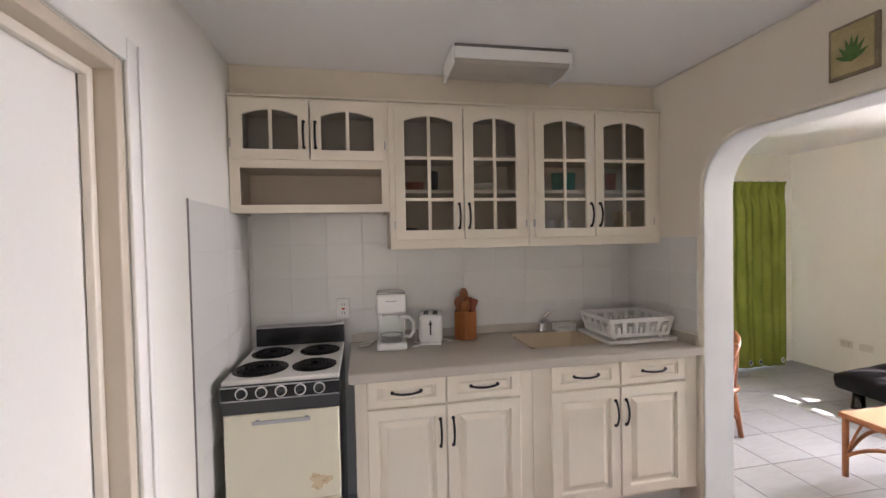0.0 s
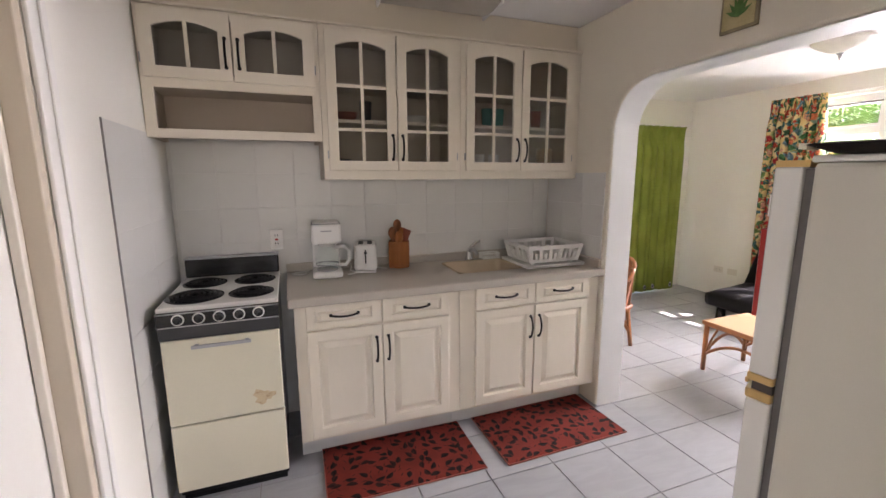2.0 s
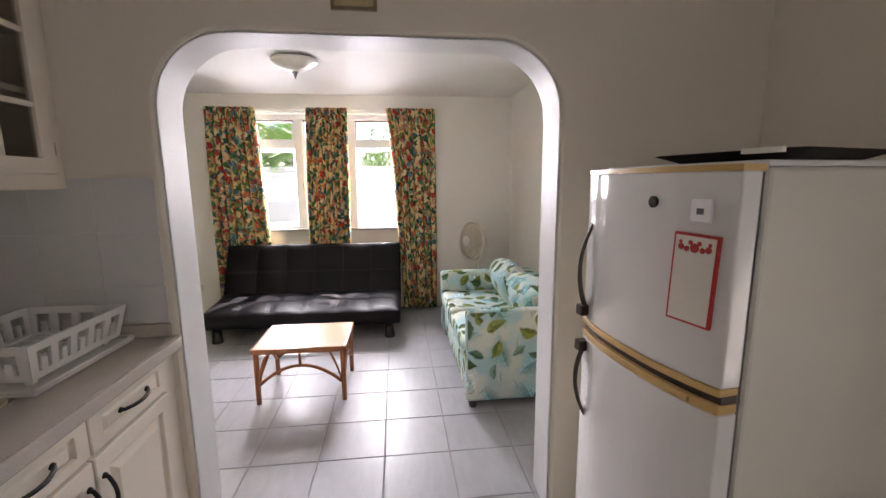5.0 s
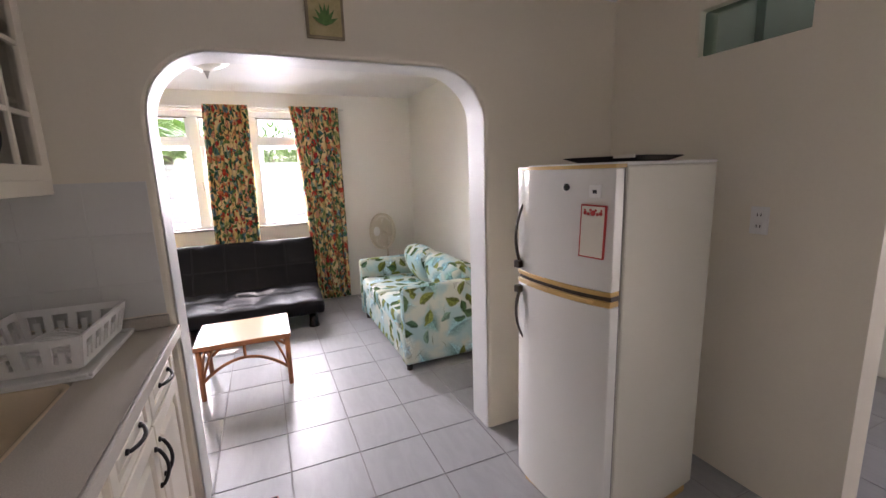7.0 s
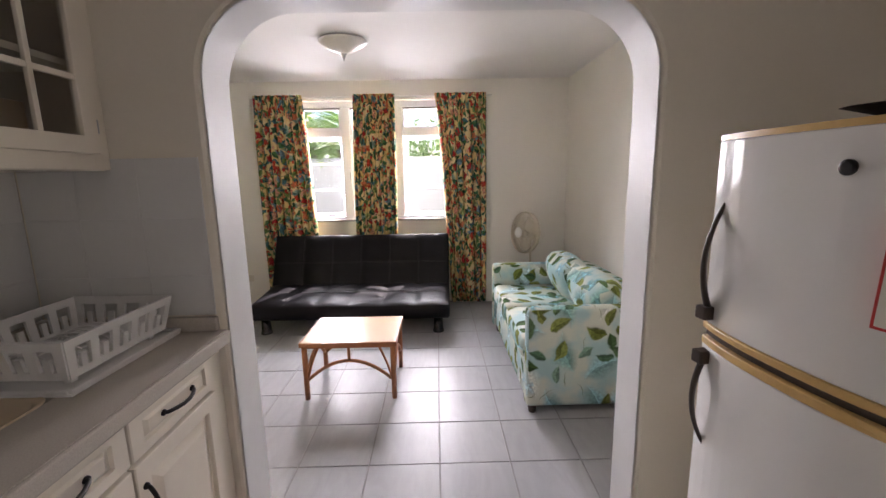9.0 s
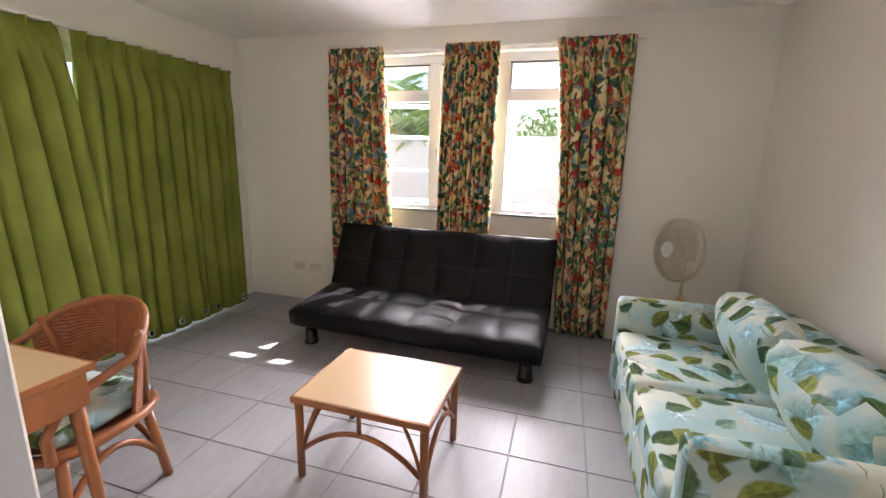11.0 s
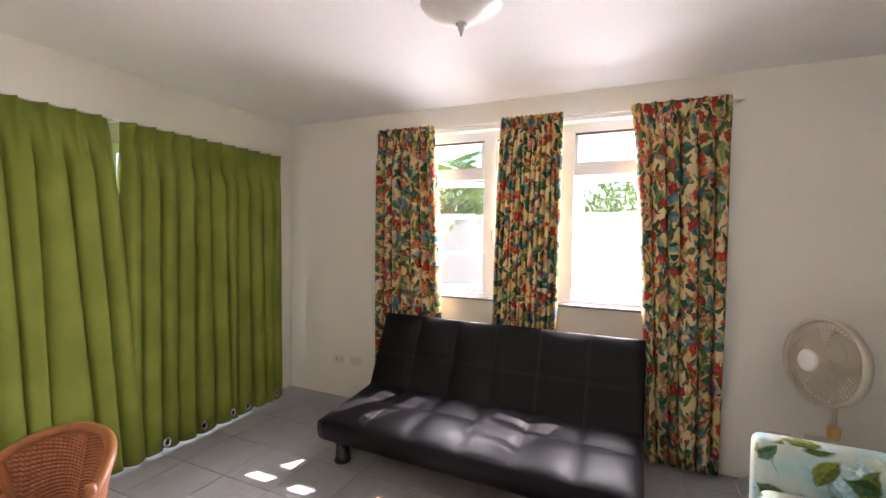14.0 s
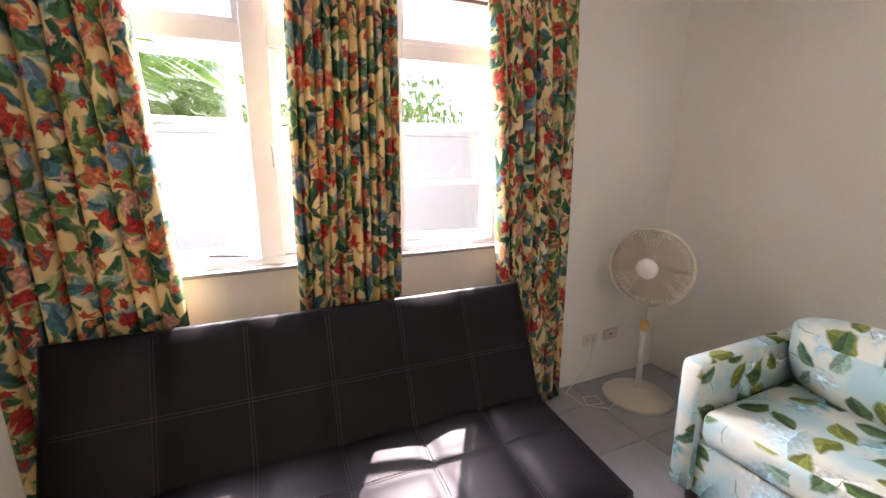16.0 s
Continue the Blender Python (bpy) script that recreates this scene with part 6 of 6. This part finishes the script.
# woven wrap-round back
bm = bmesh.new()
NA, NZ = 84, 44
grid = []
for j in range(NZ + 1):
    v = j / NZ
    row = []
    for i in range(NA + 1):
        c = 2 * i / NA - 1
        a = radians(70 * c)
        r = 0.228 + 0.046 * v
        top = 0.752 - 0.13 * abs(c * 70 / 75) ** 2.5
        low = min(0.365 + 0.17 * max(0, 1 - (c * 1.5) ** 2), top - 0.02)
        z = low + (top - low) * v
        b = 0.0022 * (1 if (i // 2 + j) % 2 else -1)
        row.append(bm.verts.new((-0.06 + (r + b) * math.cos(a) * 0.98, (r + b) * math.sin(a), z)))
    grid.append(row)
for p, q in zip(grid, grid[1:]):
    for i in range(NA):
        bm.faces.new((p[i], p[i + 1], q[i + 1], q[i]))
bk = part("woven_back", bm, M_WOVEN, ch, "tightly woven rattan back")
md = bk.modifiers.new("thickness", "SOLIDIFY")
md.thickness = 0.012
rim = []
for i in range(41):
    a = radians(-75 + 150 * i / 40)
    k = abs(2 * i / 40 - 1)
    rim.append((-0.06 + 0.275 * math.cos(a), 0.275 * math.sin(a), 0.752 - 0.13 * k ** 2.5))
front = [(-0.16, 0.255, 0.58), (-0.23, 0.235, 0.53), (-0.26, 0.215, 0.46), (-0.25, 0.205, 0.36)]
rim = [(x, -y, z) for x, y, z in reversed(front)] + rim + front
part("arm_rail", tube(bmesh.new(), rim, 0.0165, 10), M_RATTAN, ch, "bent cane arm rail", smooth=True)
for s in (-1, 1):
    part("stretcher", tube(bmesh.new(), arc((0.125, s * 0.19, 0.13), (-0.225, s * 0.2, 0.16), (0, 0, 0.13), 12), 0.0135, 8), M_RATTAN, ch, "bent cane stretcher", smooth=True)
part("stretcher", tube(bmesh.new(), arc((0.125, -0.19, 0.15), (0.125, 0.19, 0.15), (0, 0, 0.12), 12), 0.0135, 8), M_RATTAN, ch, "bent cane stretcher", smooth=True)
for s in (-1, 1):
    part("back_post", tube(bmesh.new(), [(0.10, s * 0.185, 0.34), (0.09, s * 0.215, 0.55), (0.06, s * 0.245, 0.70)], 0.015, 8), M_RATTAN, ch, smooth=True)

# ---- outside ----
single("ground", boxes((LX1 + 0.3, 60, -60, 60, -0.5, -0.25)), M_GROUND, "unseen yard ground darkened to bounce less light indoors", "ground", "structure")
single("ground_north", boxes((-60, LX1 + 0.3, LY1 + 0.16, 60, -0.5, -0.06)), M_GROUND, "unseen terrace ground in the same darkened colour", "ground", "structure")
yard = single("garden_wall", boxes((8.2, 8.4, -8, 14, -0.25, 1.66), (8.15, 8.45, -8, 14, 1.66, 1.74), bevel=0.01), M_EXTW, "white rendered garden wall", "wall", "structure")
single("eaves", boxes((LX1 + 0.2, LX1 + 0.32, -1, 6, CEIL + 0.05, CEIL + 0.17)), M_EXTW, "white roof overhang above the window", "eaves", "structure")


def palm(x, y, h, n, length, seed, label):
    rng = random.Random(seed)
    t = thing("palm_tree", label, "tree", pose(x, y, -0.25), group="palms")
    part("trunk", tube(bmesh.new(), [(0.15 * math.sin(k * 0.8), 0.1 * math.cos(k), h * k / 6) for k in range(7)], 0.13, 10, 0.08), M_TRUNK, t, smooth=True)
    bm = bmesh.new()
    top = Vector((0.15 * math.sin(4.8), 0.1 * math.cos(6), h))
    for i in range(n):
        az = 2 * math.pi * i / n + rng.uniform(-0.2, 0.2)
        lift = rng.uniform(0.1, 1.0)
        L = length * rng.uniform(0.8, 1.1)
        d = Vector((math.cos(az), math.sin(az), 0))
        side = Vector((-d.y, d.x, 0))
        for k in range(26):
            s = (k + 1) / 27
            p = top + d * (L * s) + Vector((0, 0, L * (lift * s - (0.55 + 0.5 * lift) * s * s)))
            for sg in (-1, 1):
                ln = L * 0.30 * math.sin(math.pi * min(1, 0.12 + s * 0.85)) * rng.uniform(0.8, 1.1)
                tip = p + side * sg * ln * 0.85 + d * ln * 0.45 + Vector((0, 0, -ln * rng.uniform(0.25, 0.6)))
                a, b = bm.verts.new(p), bm.verts.new(p + d * 0.035)
                m = bm.verts.new(p.lerp(tip, 0.5) + d * 0.03 + Vector((0, 0, 0.02)))
                c = bm.verts.new(tip)
                bm.faces.new((a, b, m))
                bm.faces.new((a, m, c))
    part("crown", bm, M_LEAF, t)
    return t
palm(9.6, 3.9, 2.6, 20, 2.0, 4, "green palm beyond the white garden wall")
palm(9.3, 5.2, 2.5, 20, 2.0, 9, "green palm beyond the white garden wall")
palm(9.8, 4.6, 2.1, 20, 1.5, 15, "green palm beyond the white garden wall")
palm(9.2, 3.2, 2.2, 18, 1.3, 21, "green palm beyond the white garden wall")
def shrub(x, y, h, r, seed):
    rng = random.Random(seed)
    t = thing("shrub", "loose leafy shrub beyond the garden wall", "shrub", pose(x, y, -0.25), group="shrubs")
    part("stem", tube(bmesh.new(), [(0, 0, 0), (0.05, 0, h * 0.4), (0, 0.05, h * 0.75)], 0.05, 8, 0.02), M_TRUNK, t, smooth=True)
    bm = bmesh.new()
    for k in range(14):
        a, e = rng.uniform(0, 6.28), rng.uniform(0.1, 1.2)
        tube(bm, [(0, 0, h * 0.5), (r * 0.8 * math.cos(a) * math.cos(e), r * 0.8 * math.sin(a) * math.cos(e), h * 0.62 + r * 0.7 * math.sin(e))], 0.015, 5, 0.005)
    part("branches", bm, M_TRUNK, t)
    bm = bmesh.new()
    for k in range(1500):
        u = Vector((rng.gauss(0, 1), rng.gauss(0, 1), rng.gauss(0, 0.8))).normalized() * r * rng.uniform(0.35, 1.0)
        c = Vector((0, 0, h * 0.7)) + u
        q = Euler((rng.uniform(0, 6), rng.uniform(0, 6), rng.uniform(0, 6))).to_matrix()
        s = rng.uniform(0.05, 0.09)
        v = [bm.verts.new(c + q @ Vector(p) * s) for p in ((-1, 0, 0), (0, -0.35, 0.1), (1, 0, 0), (0, 0.35, 0.1))]
        bm.faces.new(v)
    part("leaves", bm, M_LEAF, t)
for x, y, h, r, s in ((9.6, 0.2, 2.9, 1.0, 3), (9.9, 1.4, 2.9, 0.9, 7), (10.2, -2.2, 2.4, 1.0, 12)):
    shrub(x, y, h, r, s)

# ---- tiles, laid piece by piece ----
def slab_mesh(name, a, b, t, mat, bev=0.0015):
    """A thin tile a by b, thickness t along local z, with a chamfered upper edge."""
    bm = bmesh.new()
    lo = [bm.verts.new((x, y, 0)) for x, y in ((-a / 2, -b / 2), (a / 2, -b / 2), (a / 2, b / 2), (-a / 2, b / 2))]
    md = [bm.verts.new((v.co.x, v.co.y, t - bev)) for v in lo]
    hi = [bm.verts.new((v.co.x * (1 - 2 * bev / a), v.co.y * (1 - 2 * bev / b), t)) for v in lo]
    for p, q in ((lo, md), (md, hi)):
        for i in range(4):
            bm.faces.new((p[i], p[(i + 1) % 4], q[(i + 1) % 4], q[i]))
    bm.faces.new(hi)
    return mesh_of(bm, name, mat)


PITCH, GAP, FX, FY = 0.35, 0.006, 2.308, 1.052
regions = ((KX0 - 0.09, LX1, -2.0, LY1),)
cache = {}
def cut(lo, hi, start):
    k = math.floor((lo - start) / PITCH)
    out = []
    while start + k * PITCH < hi - 1e-6:
        a, b = max(lo, start + k * PITCH), min(hi, start + (k + 1) * PITCH)
        if b - a > 0.02:
            out.append((a, b))
        k += 1
    return out
for x0, x1, y0, y1 in regions:
    for a, b in cut(x0, x1, FX):
        for c, e in cut(y0, y1, FY):
            key = (round(b - a, 3), round(e - c, 3))
            if key not in cache:
                cache[key] = slab_mesh("tile", b - a - GAP, e - c - GAP, 0.0042, M_FTILE)
            o = new("tile", cache[key])
            o.parent = floor
            o.location = ((a + b) / 2, (c + e) / 2, -0.0042)

def wall_tiles(setting, spans_u, spans_z, place, skip=None):
    """Glazed wall tiles set on a grouted backing; place(u, z) gives the pose of a tile's centre, its normal along local z."""
    for a, b in spans_u:
        for c, e in spans_z:
            if skip and skip((a + b) / 2, (c + e) / 2):
                continue
            key = ("w", round(b - a, 3), round(e - c, 3))
            if key not in cache:
                cache[key] = slab_mesh("tile", b - a - 0.0016, e - c - 0.0016, 0.0028, M_WTILE, 0.001)
            o = new("tile", cache[key])
            o.parent = setting
            o.matrix_basis = place((a + b) / 2, (c + e) / 2)
def steps(lo, hi, start, pitch):
    k = math.floor((lo - start) / pitch)
    out = []
    while start + k * pitch < hi - 1e-6:
        a, b = max(lo, start + k * pitch), min(hi, start + (k + 1) * pitch)
        if b - a > 0.012:
            out.append((a, b))
        k += 1
    return out
ns = single("tiling_north", boxes((KX0 + 0.003, KX1 - 0.003, KY1 - 0.0035, KY1 - 0.0003, 0.70, 1.667)), M_GROUT, "white glazed tile splashback behind the worktop", "tiling", "structure")
wall_tiles(ns, steps(KX0 + 0.004, KX1 - 0.008, 1.104, 0.2), steps(0.70, 1.667, 1.283, 0.192), lambda u, z: pose(u, KY1 - 0.0025, z, 90), lambda u, z: u > 0.1 and z < 0.92)
ws = single("tiling_west", boxes((KX0 + 0.0003, KX0 + 0.0035, 1.925, KY1 - 0.01, 0.05, 1.655)), M_GROUT, "white glazed tiles on the wall beside the stove", "tiling", "structure")
# strip along the tile edge, the shadow of its thickness put into the colour
part("edge_strip", boxes((KX0 + 0.0004, KX0 + 0.0065, 1.9212, 1.9248, 0.05, 1.657)), M_TILEEDGE_SHADOW, ws, "grey tile edge strip with its shadow painted in")
wall_tiles(ws, steps(1.925, KY1 - 0.01, 1.925, 0.402), steps(0.05, 1.655, 1.655, 0.2), lambda u, z: pose(KX0 + 0.0025, u, z, 90, 0, 90))
es = single("tiling_east", boxes((KX1 - 0.0035, KX1 - 0.0003, 2.145, KY1 - 0.01, 0.955, 1.475)), M_GROUT, "white glazed tiles at the end of the worktop", "tiling", "structure")
wall_tiles(es, steps(2.145, KY1 - 0.01, 2.145, 0.2), steps(0.955, 1.475, 1.283, 0.192), lambda u, z: pose(KX1 - 0.0025, u, z, 90, 0, -90))
